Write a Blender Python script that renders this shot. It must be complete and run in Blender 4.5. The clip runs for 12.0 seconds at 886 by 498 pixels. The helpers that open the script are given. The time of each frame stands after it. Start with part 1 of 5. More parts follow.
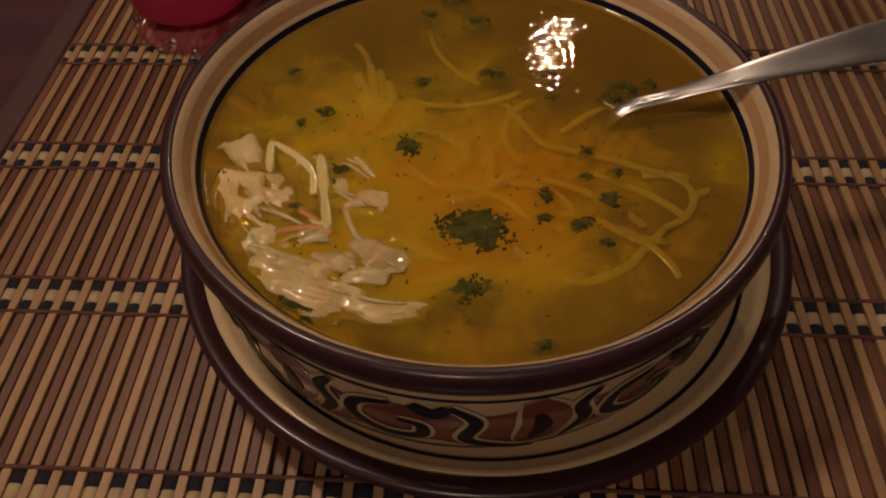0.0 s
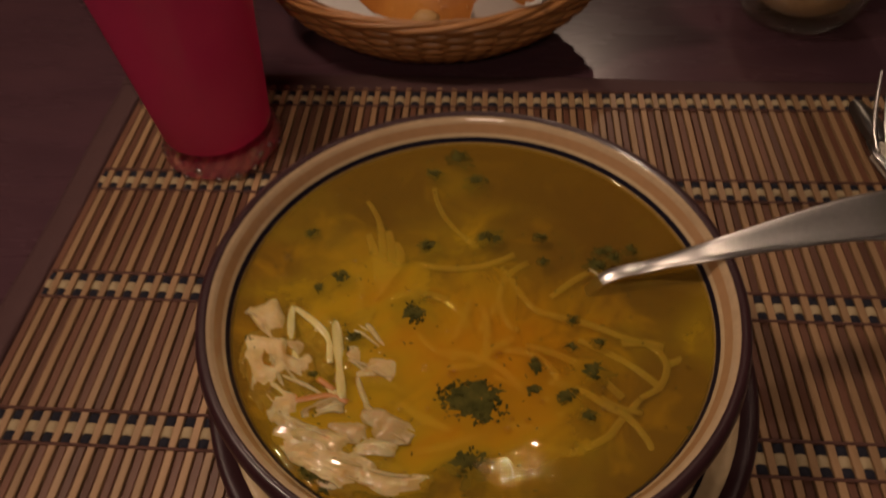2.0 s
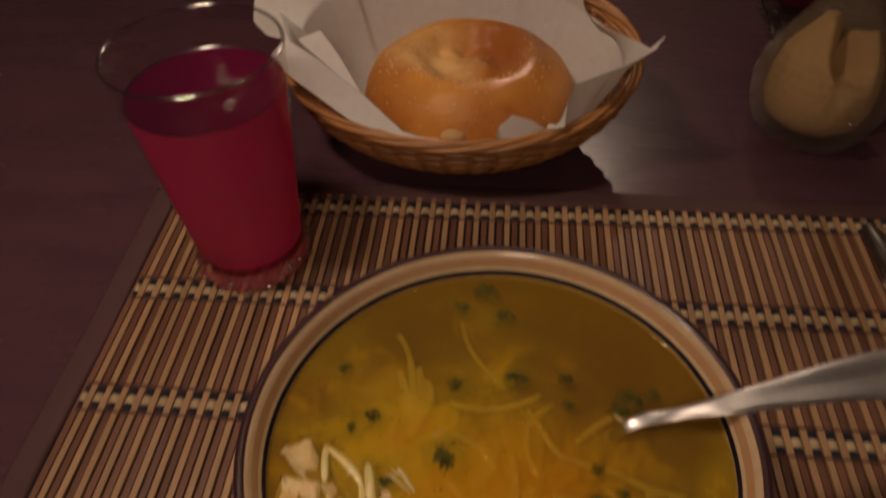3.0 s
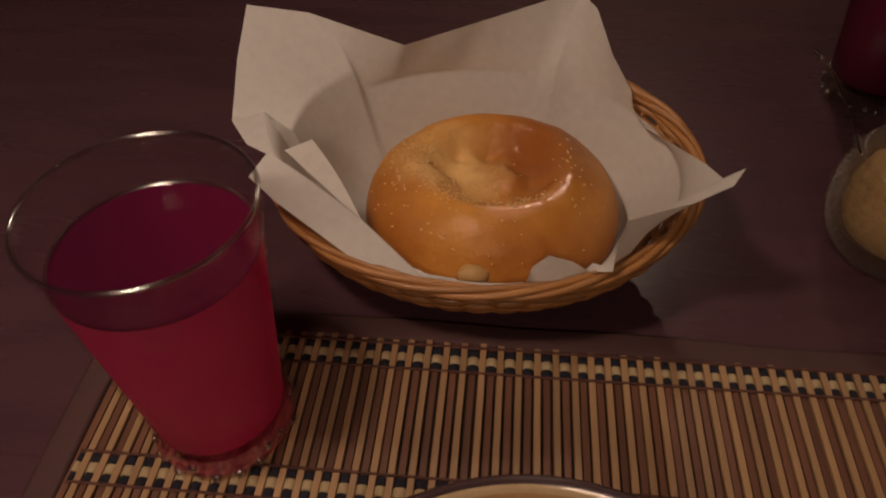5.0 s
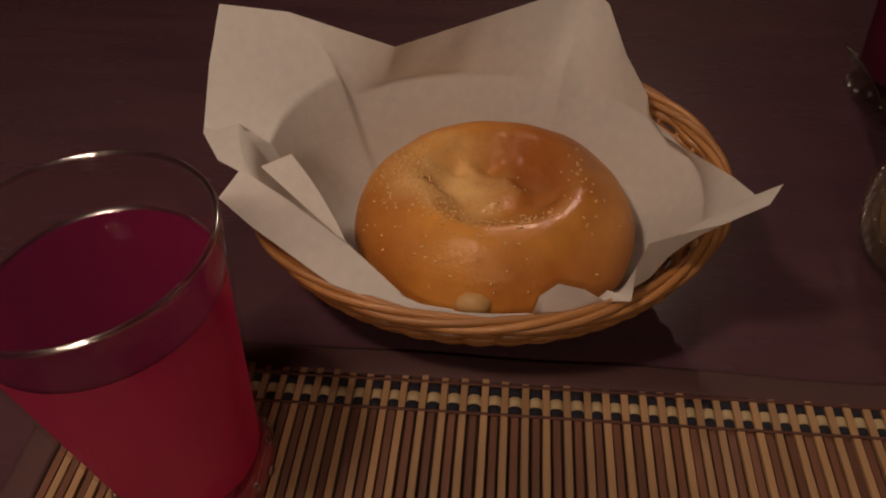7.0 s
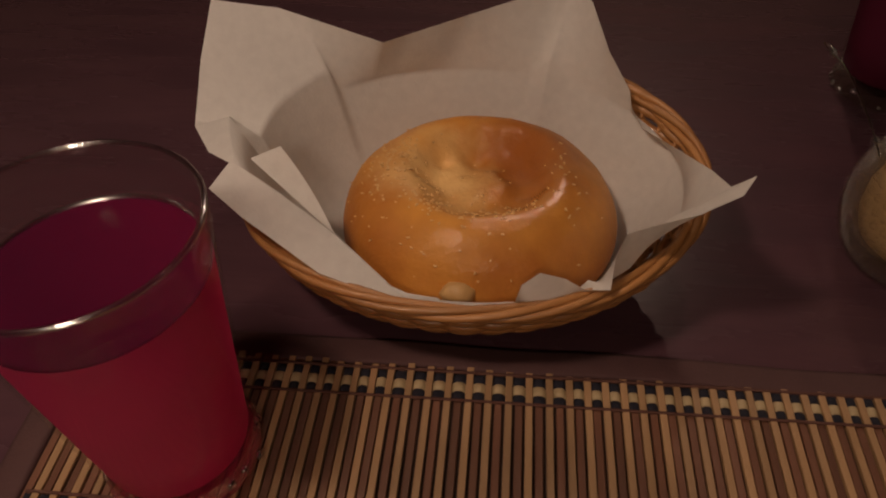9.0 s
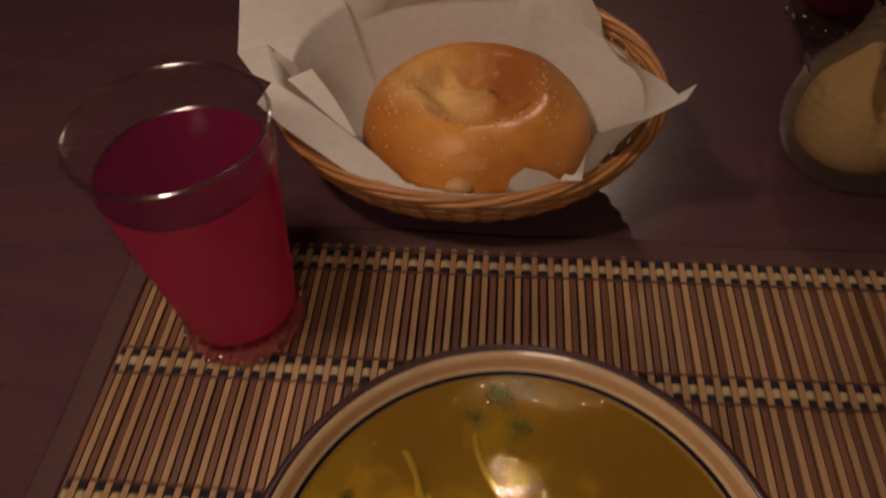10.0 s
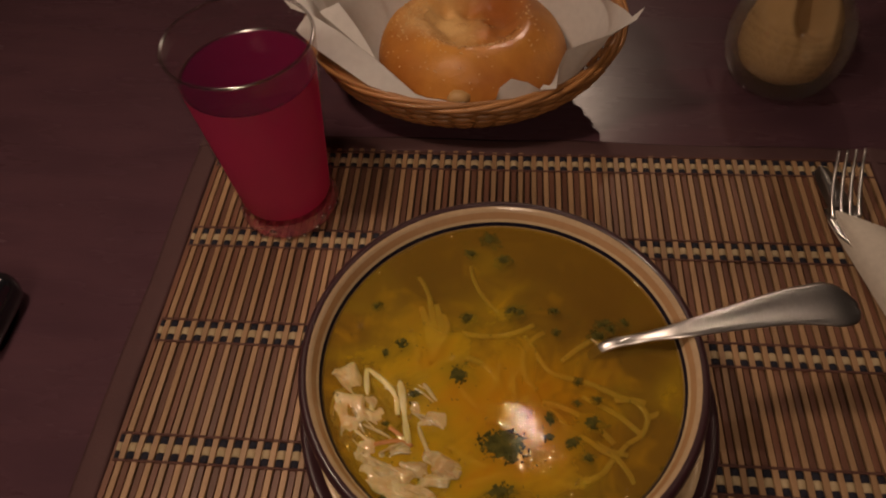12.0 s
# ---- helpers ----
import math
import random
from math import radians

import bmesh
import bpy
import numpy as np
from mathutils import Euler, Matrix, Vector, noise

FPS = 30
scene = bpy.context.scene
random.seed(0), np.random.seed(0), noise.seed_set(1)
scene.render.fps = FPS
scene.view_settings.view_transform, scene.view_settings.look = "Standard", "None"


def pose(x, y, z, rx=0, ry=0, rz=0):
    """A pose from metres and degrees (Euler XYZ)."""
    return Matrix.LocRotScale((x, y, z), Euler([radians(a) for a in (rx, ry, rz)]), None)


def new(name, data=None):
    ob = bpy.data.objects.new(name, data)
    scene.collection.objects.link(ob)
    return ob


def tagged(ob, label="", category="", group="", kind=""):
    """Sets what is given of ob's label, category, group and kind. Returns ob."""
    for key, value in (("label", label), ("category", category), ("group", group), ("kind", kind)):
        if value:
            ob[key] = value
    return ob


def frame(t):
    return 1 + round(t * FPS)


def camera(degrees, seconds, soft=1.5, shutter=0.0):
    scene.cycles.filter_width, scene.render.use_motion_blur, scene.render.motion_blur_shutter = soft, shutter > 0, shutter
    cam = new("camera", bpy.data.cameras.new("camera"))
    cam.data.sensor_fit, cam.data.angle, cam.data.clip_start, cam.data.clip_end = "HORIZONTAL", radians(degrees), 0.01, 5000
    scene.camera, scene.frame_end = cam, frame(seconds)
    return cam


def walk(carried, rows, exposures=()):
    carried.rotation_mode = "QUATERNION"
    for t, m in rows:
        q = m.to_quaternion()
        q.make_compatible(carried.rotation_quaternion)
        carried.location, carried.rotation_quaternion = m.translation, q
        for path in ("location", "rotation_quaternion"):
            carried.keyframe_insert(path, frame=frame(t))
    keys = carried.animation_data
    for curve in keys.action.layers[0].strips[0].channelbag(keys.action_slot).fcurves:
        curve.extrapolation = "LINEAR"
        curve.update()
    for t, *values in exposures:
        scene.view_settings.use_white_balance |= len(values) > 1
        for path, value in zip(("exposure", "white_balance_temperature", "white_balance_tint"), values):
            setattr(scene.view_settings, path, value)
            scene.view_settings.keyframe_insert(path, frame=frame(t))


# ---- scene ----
# Camera and its path: seconds, eye (x, y, z), turn (rx, ry, rz)
PATH = [
    (0.0, 0.0008, -0.2165, 0.2145, 38.8054, 1.1527, 2.8615),
    (0.5, -0.0009, -0.2072, 0.2201, 37.7842, 0.7877, 3.1066),
    (1.0, -0.0019, -0.1926, 0.2271, 38.0881, 0.5743, 2.8167),
    (1.5, 0.0016, -0.1925, 0.2460, 39.0052, 1.0729, 2.6672),
    (2.0, 0.0021, -0.1985, 0.2653, 40.5781, 1.2770, 3.3782),
    (2.5, -0.0015, -0.2017, 0.2842, 42.6741, 1.3823, 4.0373),
    (3.0, -0.0076, -0.1806, 0.2974, 44.3494, 0.7768, 4.7003),
    (3.5, -0.0117, -0.1522, 0.3084, 44.9381, 0.3617, 4.6886),
    (5.5, -0.0269, -0.0635, 0.2893, 44.5319, -0.1159, 5.5656),
    (6.0, -0.0231, -0.0620, 0.2901, 44.1188, -0.0613, 5.3573),
    (6.5, -0.0216, -0.0523, 0.2822, 44.3010, 0.3780, 5.4503),
    (7.0, -0.0254, -0.0400, 0.2740, 44.6604, 0.5284, 5.2440),
    (9.0, -0.0194, -0.0475, 0.2765, 44.6369, 0.2955, 5.2219),
    (9.5, -0.0159, -0.0731, 0.2937, 42.2026, 1.1640, 5.5167),
    (10.0, -0.0173, -0.1137, 0.3157, 39.9596, 0.8102, 4.3323),
    (10.5, -0.0141, -0.1441, 0.3283, 39.5671, 0.9845, 4.4619),
    (11.0, -0.0110, -0.1733, 0.3490, 38.1599, 1.5584, 4.0307),
    (11.5, -0.0107, -0.1966, 0.3577, 37.4058, 1.6222, 4.0281),
    (12.0, -0.0080, -0.2101, 0.3614, 37.4339, 1.7558, 3.9862),
]
cam = camera(62.17, 12.0, soft=2.0, shutter=0.8)
walk(cam, [(t, pose(*p)) for t, *p in PATH], exposures=[(0.0, -0.12), (3.0, -0.04), (6.0, 0.0), (9.0, 0.0), (12.0, -0.06)])

# World: next to no light of its own, the room is closed
world = bpy.data.worlds.new("world")
scene.world = world
world.use_nodes = True
world.node_tree.nodes["Background"].inputs[0].default_value = (0.02, 0.015, 0.012, 1)
world.node_tree.nodes["Background"].inputs[1].default_value = 0.3

# Pendant lamps, all unseen: place, watts, size; the last hangs low over this table
# The first two follow reflected glints; the last two are added fill
LAMPS = [((0.10, 0.62, 1.70), 6.5, 0.40), ((0.30, 2.50, 1.90), 56.0, 1.0), ((-0.08, -1.00, 1.00), 16.0, 4.0), ((-0.23, 0.01, 0.54), 4.6, 0.8)]
WARM = (1.0, 0.715, 0.54)
for place, watts, size in LAMPS:
    data = bpy.data.lights.new("unseen_lamp_light", "POINT")
    data.energy, data.color, data.shadow_soft_size = watts, WARM, 0.035 * size
    new("unseen_lamp_light", data).location = place


# ---- mesh helpers ----
def part(name, bm, material, parent=None, label="", smooth=True):
    """Links a bmesh as one mesh object, under a thing or a part."""
    me = bpy.data.meshes.new(name)
    bm.normal_update()
    bm.to_mesh(me)
    bm.free()
    if smooth:
        me.polygons.foreach_set("use_smooth", [True] * len(me.polygons))
    me.materials.append(material)
    ob = new(name, me)
    if parent is not None:
        ob.parent = parent
    if label:
        ob["label"] = label
    return ob


def thing(name, place, label, category, group="", kind=""):
    ob = new(name)
    ob.empty_display_size = 0.02
    ob.matrix_basis = place if isinstance(place, Matrix) else Matrix.Translation(place)
    return tagged(ob, label, category, group, kind)


def grid_mesh(rows, closed_u=False, closed_v=False, bm=None):
    """A skin over rows of points, all of one length."""
    bm = bm or bmesh.new()
    vs = [[bm.verts.new(p) for p in row] for row in rows]
    n, m = len(vs), len(vs[0])
    for i in range(n if closed_u else n - 1):
        for j in range(m if closed_v else m - 1):
            q = (vs[i][j], vs[i][(j + 1) % m], vs[(i + 1) % n][(j + 1) % m], vs[(i + 1) % n][j])
            bm.faces.new(q)
    return bm


def lathe(profile, seg=96, squash=None, close=False, up=False):
    """Turns a profile of (radius, height) about z; squash(angle) scales the radius."""
    rows = []
    for k in range(seg):
        a = 2 * math.pi * k / seg
        s = squash(a) if squash else 1.0
        rows.append([(r * s * math.cos(a), r * s * math.sin(a), z) for r, z in profile])
    bm = grid_mesh(rows, closed_u=True, closed_v=close)
    bmesh.ops.remove_doubles(bm, verts=bm.verts, dist=1e-6)
    bmesh.ops.recalc_face_normals(bm, faces=bm.faces)
    bm.normal_update()
    if up and sum(f.normal.z for f in bm.faces) < 0:
        bmesh.ops.reverse_faces(bm, faces=bm.faces)
    return bm


def smooth_line(points, n=8):
    """Points of a Catmull-Rom curve through the given ones."""
    p = [Vector(q) for q in points]
    p = [2 * p[0] - p[1]] + p + [2 * p[-1] - p[-2]]
    out = []
    for i in range(1, len(p) - 2):
        for k in range(n):
            t = k / n
            out.append(0.5 * (2 * p[i] + (p[i + 1] - p[i - 1]) * t + (2 * p[i - 1] - 5 * p[i] + 4 * p[i + 1] - p[i + 2]) * t * t
                              + (3 * p[i] - p[i - 1] - 3 * p[i + 1] + p[i + 2]) * t ** 3))
    out.append(p[-2])
    return out


def tube(points, radius, seg=10, flat=1.0, bm=None, up=(0, 0, 1), closed=False):
    """A round or flattened rod along points; radius is a number or a function of 0..1."""
    pts = [Vector(p) for p in points]
    rows, n, up = [], len(pts), Vector(up)
    for i, p in enumerate(pts):
        a, b = (pts[i - 1], pts[(i + 1) % n]) if closed else (pts[max(i - 1, 0)], pts[min(i + 1, n - 1)])
        d = (b - a).normalized()
        side = d.cross(up)
        side = side.normalized() if side.length > 1e-6 else Vector((1, 0, 0))
        top = side.cross(d)
        r = radius(i / max(n - 1, 1)) if callable(radius) else radius
        rows.append([p + r * (math.cos(t) * side + flat * math.sin(t) * top) for t in (2 * math.pi * k / seg for k in range(seg))])
    own = bmesh.new() if bm is None else bm
    first = len(own.faces)
    grid_mesh(rows, closed_u=closed, closed_v=True, bm=own)
    if not closed:
        own.verts.ensure_lookup_table()
        total = len(own.verts)
        for s in (total - n * seg, total - seg):
            ring = [own.verts[s + k] for k in range(seg)]
            own.faces.new(ring if s == total - seg else ring[::-1])
    bmesh.ops.recalc_face_normals(own, faces=own.faces[first:])
    return own


def block(sx, sy, sz, bevel=0.0, centre=(0, 0, 0), seg=2, bm=None):
    own = bmesh.new()
    bmesh.ops.create_cube(own, size=1.0)
    bmesh.ops.scale(own, vec=(sx, sy, sz), verts=own.verts)
    if bevel:
        bmesh.ops.bevel(own, geom=own.edges[:], offset=bevel, segments=seg, affect="EDGES", profile=0.5)
    bmesh.ops.translate(own, vec=centre, verts=own.verts)
    return own


def blob(rx, ry, rz, seed, rough=0.25, scale=2.0, cuts=2):
    """An uneven lump."""
    bm = bmesh.new()
    bmesh.ops.create_icosphere(bm, subdivisions=cuts, radius=1.0)
    for v in bm.verts:
        d = 1 + rough * noise.noise(v.co * scale + Vector((seed * 3.7, seed * 1.3, seed)))
        v.co = Vector((v.co.x * rx * d, v.co.y * ry * d, v.co.z * rz * d))
    return bm


# ---- materials ----
def material(name, colour, rough=0.5, metal=0.0, second=None, scale=60.0, mix=0.5, bump=0.0, bump_scale=None, stretch=(1, 1, 1),
             coat=0.0, transmit=0.0, ior=1.5, vary=0.0, rough_vary=0.0, sub=0.0, sub_radius=(0.01, 0.004, 0.002), spec=0.5, detail=6.0, coat_rough=0.05, coat_bump=True):
    """Principled surface: two colours mixed by noise, a second fine noise, bump, and a random shade from piece to piece."""
    m = bpy.data.materials.new(name)
    m.use_nodes = True
    nt = m.node_tree
    bsdf = nt.nodes["Principled BSDF"]
    co = nt.nodes.new("ShaderNodeTexCoord")
    mp = nt.nodes.new("ShaderNodeMapping")
    mp.inputs["Scale"].default_value = stretch
    nt.links.new(co.outputs["Object"], mp.inputs["Vector"])
    info = nt.nodes.new("ShaderNodeObjectInfo")
    if vary:
        shift = nt.nodes.new("ShaderNodeVectorMath")
        shift.operation = "MULTIPLY_ADD"
        shift.inputs[1].default_value = (1, 1, 1)
        nt.links.new(mp.outputs[0], shift.inputs[0])
        nt.links.new(info.outputs["Random"], shift.inputs[2])
        vec = shift.outputs[0]
    else:
        vec = mp.outputs[0]
    big = nt.nodes.new("ShaderNodeTexNoise")
    big.inputs["Scale"].default_value, big.inputs["Detail"].default_value = scale, detail
    nt.links.new(vec, big.inputs["Vector"])
    fine = nt.nodes.new("ShaderNodeTexNoise")
    fine.inputs["Scale"].default_value, fine.inputs["Detail"].default_value = scale * 7, 4
    nt.links.new(vec, fine.inputs["Vector"])
    ramp = nt.nodes.new("ShaderNodeMapRange")
    ramp.inputs["From Min"].default_value, ramp.inputs["From Max"].default_value = 0.5 - 0.25 / max(mix, 0.05), 0.5 + 0.25 / max(mix, 0.05)
    nt.links.new(big.outputs["Fac"], ramp.inputs["Value"])
    blend = nt.nodes.new("ShaderNodeMix")
    blend.data_type = "RGBA"
    blend.inputs[6].default_value = (*colour, 1)
    blend.inputs[7].default_value = (*(second or [c * 0.75 for c in colour]), 1)
    nt.links.new(ramp.outputs[0], blend.inputs[0])
    shade = nt.nodes.new("ShaderNodeHueSaturation")
    value = nt.nodes.new("ShaderNodeMath")
    value.operation, value.inputs[1].default_value, value.inputs[2].default_value = "MULTIPLY_ADD", 0.24, 0.88
    nt.links.new(fine.outputs["Fac"], value.inputs[0])
    out_value = value.outputs[0]
    if vary:
        each = nt.nodes.new("ShaderNodeMath")
        each.operation, each.inputs[1].default_value, each.inputs[2].default_value = "MULTIPLY_ADD", vary, 1 - vary / 2
        nt.links.new(info.outputs["Random"], each.inputs[0])
        both = nt.nodes.new("ShaderNodeMath")
        both.operation = "MULTIPLY"
        nt.links.new(each.outputs[0], both.inputs[0])
        nt.links.new(value.outputs[0], both.inputs[1])
        out_value = both.outputs[0]
    nt.links.new(out_value, shade.inputs["Value"])
    nt.links.new(blend.outputs[2], shade.inputs["Color"])
    nt.links.new(shade.outputs[0], bsdf.inputs["Base Color"])
    bsdf.inputs["Roughness"].default_value = rough
    if rough_vary:
        rr = nt.nodes.new("ShaderNodeMapRange")
        rr.inputs["To Min"].default_value, rr.inputs["To Max"].default_value = max(rough - rough_vary, 0.02), rough + rough_vary
        nt.links.new(big.outputs["Fac"], rr.inputs["Value"])
        nt.links.new(rr.outputs[0], bsdf.inputs["Roughness"])
    bsdf.inputs["Metallic"].default_value = metal
    bsdf.inputs["IOR"].default_value = ior
    bsdf.inputs["Specular IOR Level"].default_value = spec
    bsdf.inputs["Coat Weight"].default_value = coat
    bsdf.inputs["Coat Roughness"].default_value = coat_rough
    bsdf.inputs["Transmission Weight"].default_value = transmit
    if sub:
        bsdf.inputs["Subsurface Weight"].default_value = sub
        bsdf.inputs["Subsurface Radius"].default_value = sub_radius
        bsdf.inputs["Subsurface Scale"].default_value = 1.0
    if bump:
        bp = nt.nodes.new("ShaderNodeBump")
        bp.inputs["Strength"].default_value = bump
        bp.inputs["Distance"].default_value = 0.0006
        if bump_scale:
            bn = nt.nodes.new("ShaderNodeTexNoise")
            bn.inputs["Scale"].default_value, bn.inputs["Detail"].default_value = bump_scale, 5
            nt.links.new(vec, bn.inputs["Vector"])
            nt.links.new(bn.outputs["Fac"], bp.inputs["Height"])
        else:
            nt.links.new(fine.outputs["Fac"], bp.inputs["Height"])
        nt.links.new(bp.outputs[0], bsdf.inputs["Normal"])
        if coat_bump:
            nt.links.new(bp.outputs[0], bsdf.inputs["Coat Normal"])
    return m


TABLE = material("dark_lacquered_wood", (0.102, 0.049, 0.060), 0.27, spec=0.34, second=(0.058, 0.028, 0.038), scale=9, stretch=(1, 5, 1), bump=0.12, bump_scale=90, rough_vary=0.08, mix=0.7)
DARKENED_BOARDS = material("darkened_ceiling_boards", (0.055, 0.036, 0.026), 0.7, scale=5, stretch=(1, 8, 1), bump=0.2)
PLASTER = material("dim_plaster", (0.30, 0.22, 0.16), 0.9, scale=4, bump=0.2)
FLOORING = material("dark_floor_boards", (0.08, 0.045, 0.028), 0.5, scale=5, stretch=(1, 8, 1))
# Near black, so the unseen shades stay out of reflections
SHADE_METAL = material("matt_black_lamp_metal", (0.010, 0.009, 0.008), 0.9, spec=0.1)
LIGHT_BAMBOO = material("pale_bamboo", (0.40, 0.248, 0.128), 0.5, second=(0.29, 0.170, 0.082), scale=30, stretch=(6, 0.8, 6), vary=0.35, bump=0.15, mix=0.6)
BROWN_BAMBOO = material("brown_bamboo", (0.165, 0.072, 0.039), 0.5, second=(0.105, 0.043, 0.026), scale=30, stretch=(6, 0.8, 6), vary=0.45, bump=0.15, mix=0.6)
RIBBON = material("cream_raffia", (0.47, 0.37, 0.21), 0.6, second=(0.38, 0.28, 0.15), scale=200, bump=0.3)
NAVY = material("navy_cotton_thread", (0.012, 0.012, 0.024), 0.85, scale=400, bump=0.5, stretch=(1, 4, 1))
BROWN_THREAD = material("brown_cotton_thread", (0.11, 0.045, 0.032), 0.85, scale=400, bump=0.5)
TAPE = material("purple_brown_cloth_tape", (0.085, 0.038, 0.037), 0.8, second=(0.064, 0.028, 0.029), scale=90, bump=0.4, bump_scale=900)
BACKING = material("dark_mat_backing", (0.05, 0.025, 0.018), 0.9, scale=100)
BROWN_GLAZE = material("dark_brown_glaze", (0.046, 0.018, 0.021), 0.36, second=(0.030, 0.012, 0.015), scale=50, spec=0.35, coat=0.18, coat_rough=0.10, rough_vary=0.05, bump=0.16, bump_scale=170)
CREAM_GLAZE = material("cream_glaze", (0.63, 0.49, 0.30), 0.18, second=(0.53, 0.39, 0.22), scale=45, coat=0.4, bump=0.05, bump_scale=150)
EDGE_GLAZE = material("worn_glossy_edge", (0.60, 0.46, 0.29), 0.16, second=(0.46, 0.32, 0.18), scale=70, coat=0.8, bump=0.10, bump_scale=260)
TAN_GLAZE = material("tan_orange_glaze", (0.50, 0.31, 0.165), 0.2, second=(0.43, 0.245, 0.115), scale=45, coat=0.6, bump=0.05, bump_scale=150)
BLACK_GLAZE = material("black_painted_glaze", (0.010, 0.008, 0.020), 0.35, scale=60, spec=0.2)
BRICK_GLAZE = material("brick_red_painted_glaze", (0.21, 0.062, 0.042), 0.2, second=(0.15, 0.042, 0.030), scale=90, coat=0.3)
STEEL = material("worn_stainless_steel", (0.78, 0.76, 0.73), 0.31, metal=1.0, scale=80, rough_vary=0.07, bump=0.04, bump_scale=300)
CHICKEN = material("cooked_chicken_fibre", (0.66, 0.49, 0.235), 0.45, second=(0.47, 0.29, 0.075), scale=150, mix=0.95, bump=0.8, bump_scale=520, sub=0.4, coat=1.0, coat_rough=0.06, coat_bump=False, vary=0.3)
NOODLE = material("wet_egg_noodle", (0.86, 0.67, 0.28), 0.22, second=(0.74, 0.53, 0.17), scale=150, sub=0.3, coat=0.5, vary=0.3)
CARROT = material("boiled_carrot", (0.52, 0.20, 0.03), 0.4, scale=150, coat=0.2)
HERB = material("chopped_dill", (0.125, 0.105, 0.020), 0.8, second=(0.022, 0.028, 0.006), mix=0.9, scale=190, spec=0.08)
def crust_material():
    """Egg-washed crust: golden, browner at the back right and lower left, pale and dull round the floury, seeded side
    of the top.
    """
    m = material("egg_washed_crust", (0.67, 0.312, 0.056), 0.52, second=(0.34, 0.102, 0.016), spec=0.25, scale=22, mix=1.0, bump=0.75, bump_scale=420, coat=0.5, coat_rough=0.16, rough_vary=0.12)
    nt = m.node_tree
    bsdf = nt.nodes["Principled BSDF"]
    co = nt.nodes.new("ShaderNodeTexCoord")
    rag = nt.nodes.new("ShaderNodeTexNoise")
    rag.inputs["Scale"].default_value, rag.inputs["Detail"].default_value = 75, 7
    nt.links.new(co.outputs["Object"], rag.inputs["Vector"])

    def patch(place, inner, outer, most, colour, ragged):
        far = nt.nodes.new("ShaderNodeVectorMath")
        far.operation = "DISTANCE"
        far.inputs[1].default_value = place
        nt.links.new(co.outputs["Object"], far.inputs[0])
        add = nt.nodes.new("ShaderNodeMath")
        add.operation, add.inputs[1].default_value = "MULTIPLY_ADD", ragged
        nt.links.new(rag.outputs["Fac"], add.inputs[0])
        nt.links.new(far.outputs["Value"], add.inputs[2])
        rng = nt.nodes.new("ShaderNodeMapRange")
        rng.inputs["From Min"].default_value, rng.inputs["From Max"].default_value = inner, outer
        rng.inputs["To Min"].default_value, rng.inputs["To Max"].default_value = most, 0.0
        nt.links.new(add.outputs[0], rng.inputs["Value"])
        if colour is None:
            return rng
        blend = nt.nodes.new("ShaderNodeMix")
        blend.data_type = "RGBA"
        blend.inputs[7].default_value = (*colour, 1)
        nt.links.new(rng.outputs[0], blend.inputs[0])
        nt.links.new(bsdf.inputs["Base Color"].links[0].from_socket, blend.inputs[6])
        nt.links.new(blend.outputs[2], bsdf.inputs["Base Color"])
        return rng

    patch((0.022, 0.022, 0.046), 0.020, 0.048, 0.80, (0.30, 0.085, 0.014), 0.016)
    patch((-0.055, -0.024, 0.024), 0.018, 0.046, 0.65, (0.33, 0.10, 0.016), 0.016)
    pale = patch((-0.022, 0.004, 0.042), 0.026, 0.050, 0.90, (0.82, 0.54, 0.22), 0.032)
    bsdf.inputs["Coat IOR"].default_value = 1.7
    wash = patch((0.022, -0.014, 0.050), 0.026, 0.052, 1.0, None, 0.014)
    shine = nt.nodes.new("ShaderNodeMath")
    shine.operation, shine.inputs[1].default_value, shine.inputs[2].default_value = "MULTIPLY_ADD", -0.12, 0.08
    nt.links.new(pale.outputs[0], shine.inputs[0])
    both = nt.nodes.new("ShaderNodeMath")
    both.operation, both.use_clamp = "ADD", True
    nt.links.new(shine.outputs[0], both.inputs[0])
    nt.links.new(wash.outputs[0], both.inputs[1])
    nt.links.new(both.outputs[0], bsdf.inputs["Coat Weight"])
    return m


BREAD = crust_material()
CRUMB = material("pale_dough_tip", (0.56, 0.34, 0.13), 0.5, scale=120, bump=0.3)
SESAME = material("toasted_seed", (0.74, 0.47, 0.20), 0.5, second=(0.62, 0.36, 0.13), scale=300)
WICKER = material("natural_wicker", (0.44, 0.215, 0.075), 0.42, second=(0.31, 0.135, 0.040), scale=60, vary=0.3, bump=0.3, bump_scale=400, coat=0.15)
CLOTH = material("white_paper_napkin", (0.66, 0.60, 0.50), 0.85, scale=40, bump=0.25, bump_scale=700)
CHROME = material("polished_chrome", (0.75, 0.73, 0.68), 0.08, metal=1.0, scale=50)
SUGAR = material("pale_brown_sugar", (0.66, 0.45, 0.23), 0.8, second=(0.52, 0.335, 0.155), scale=50, bump=0.8, bump_scale=900)

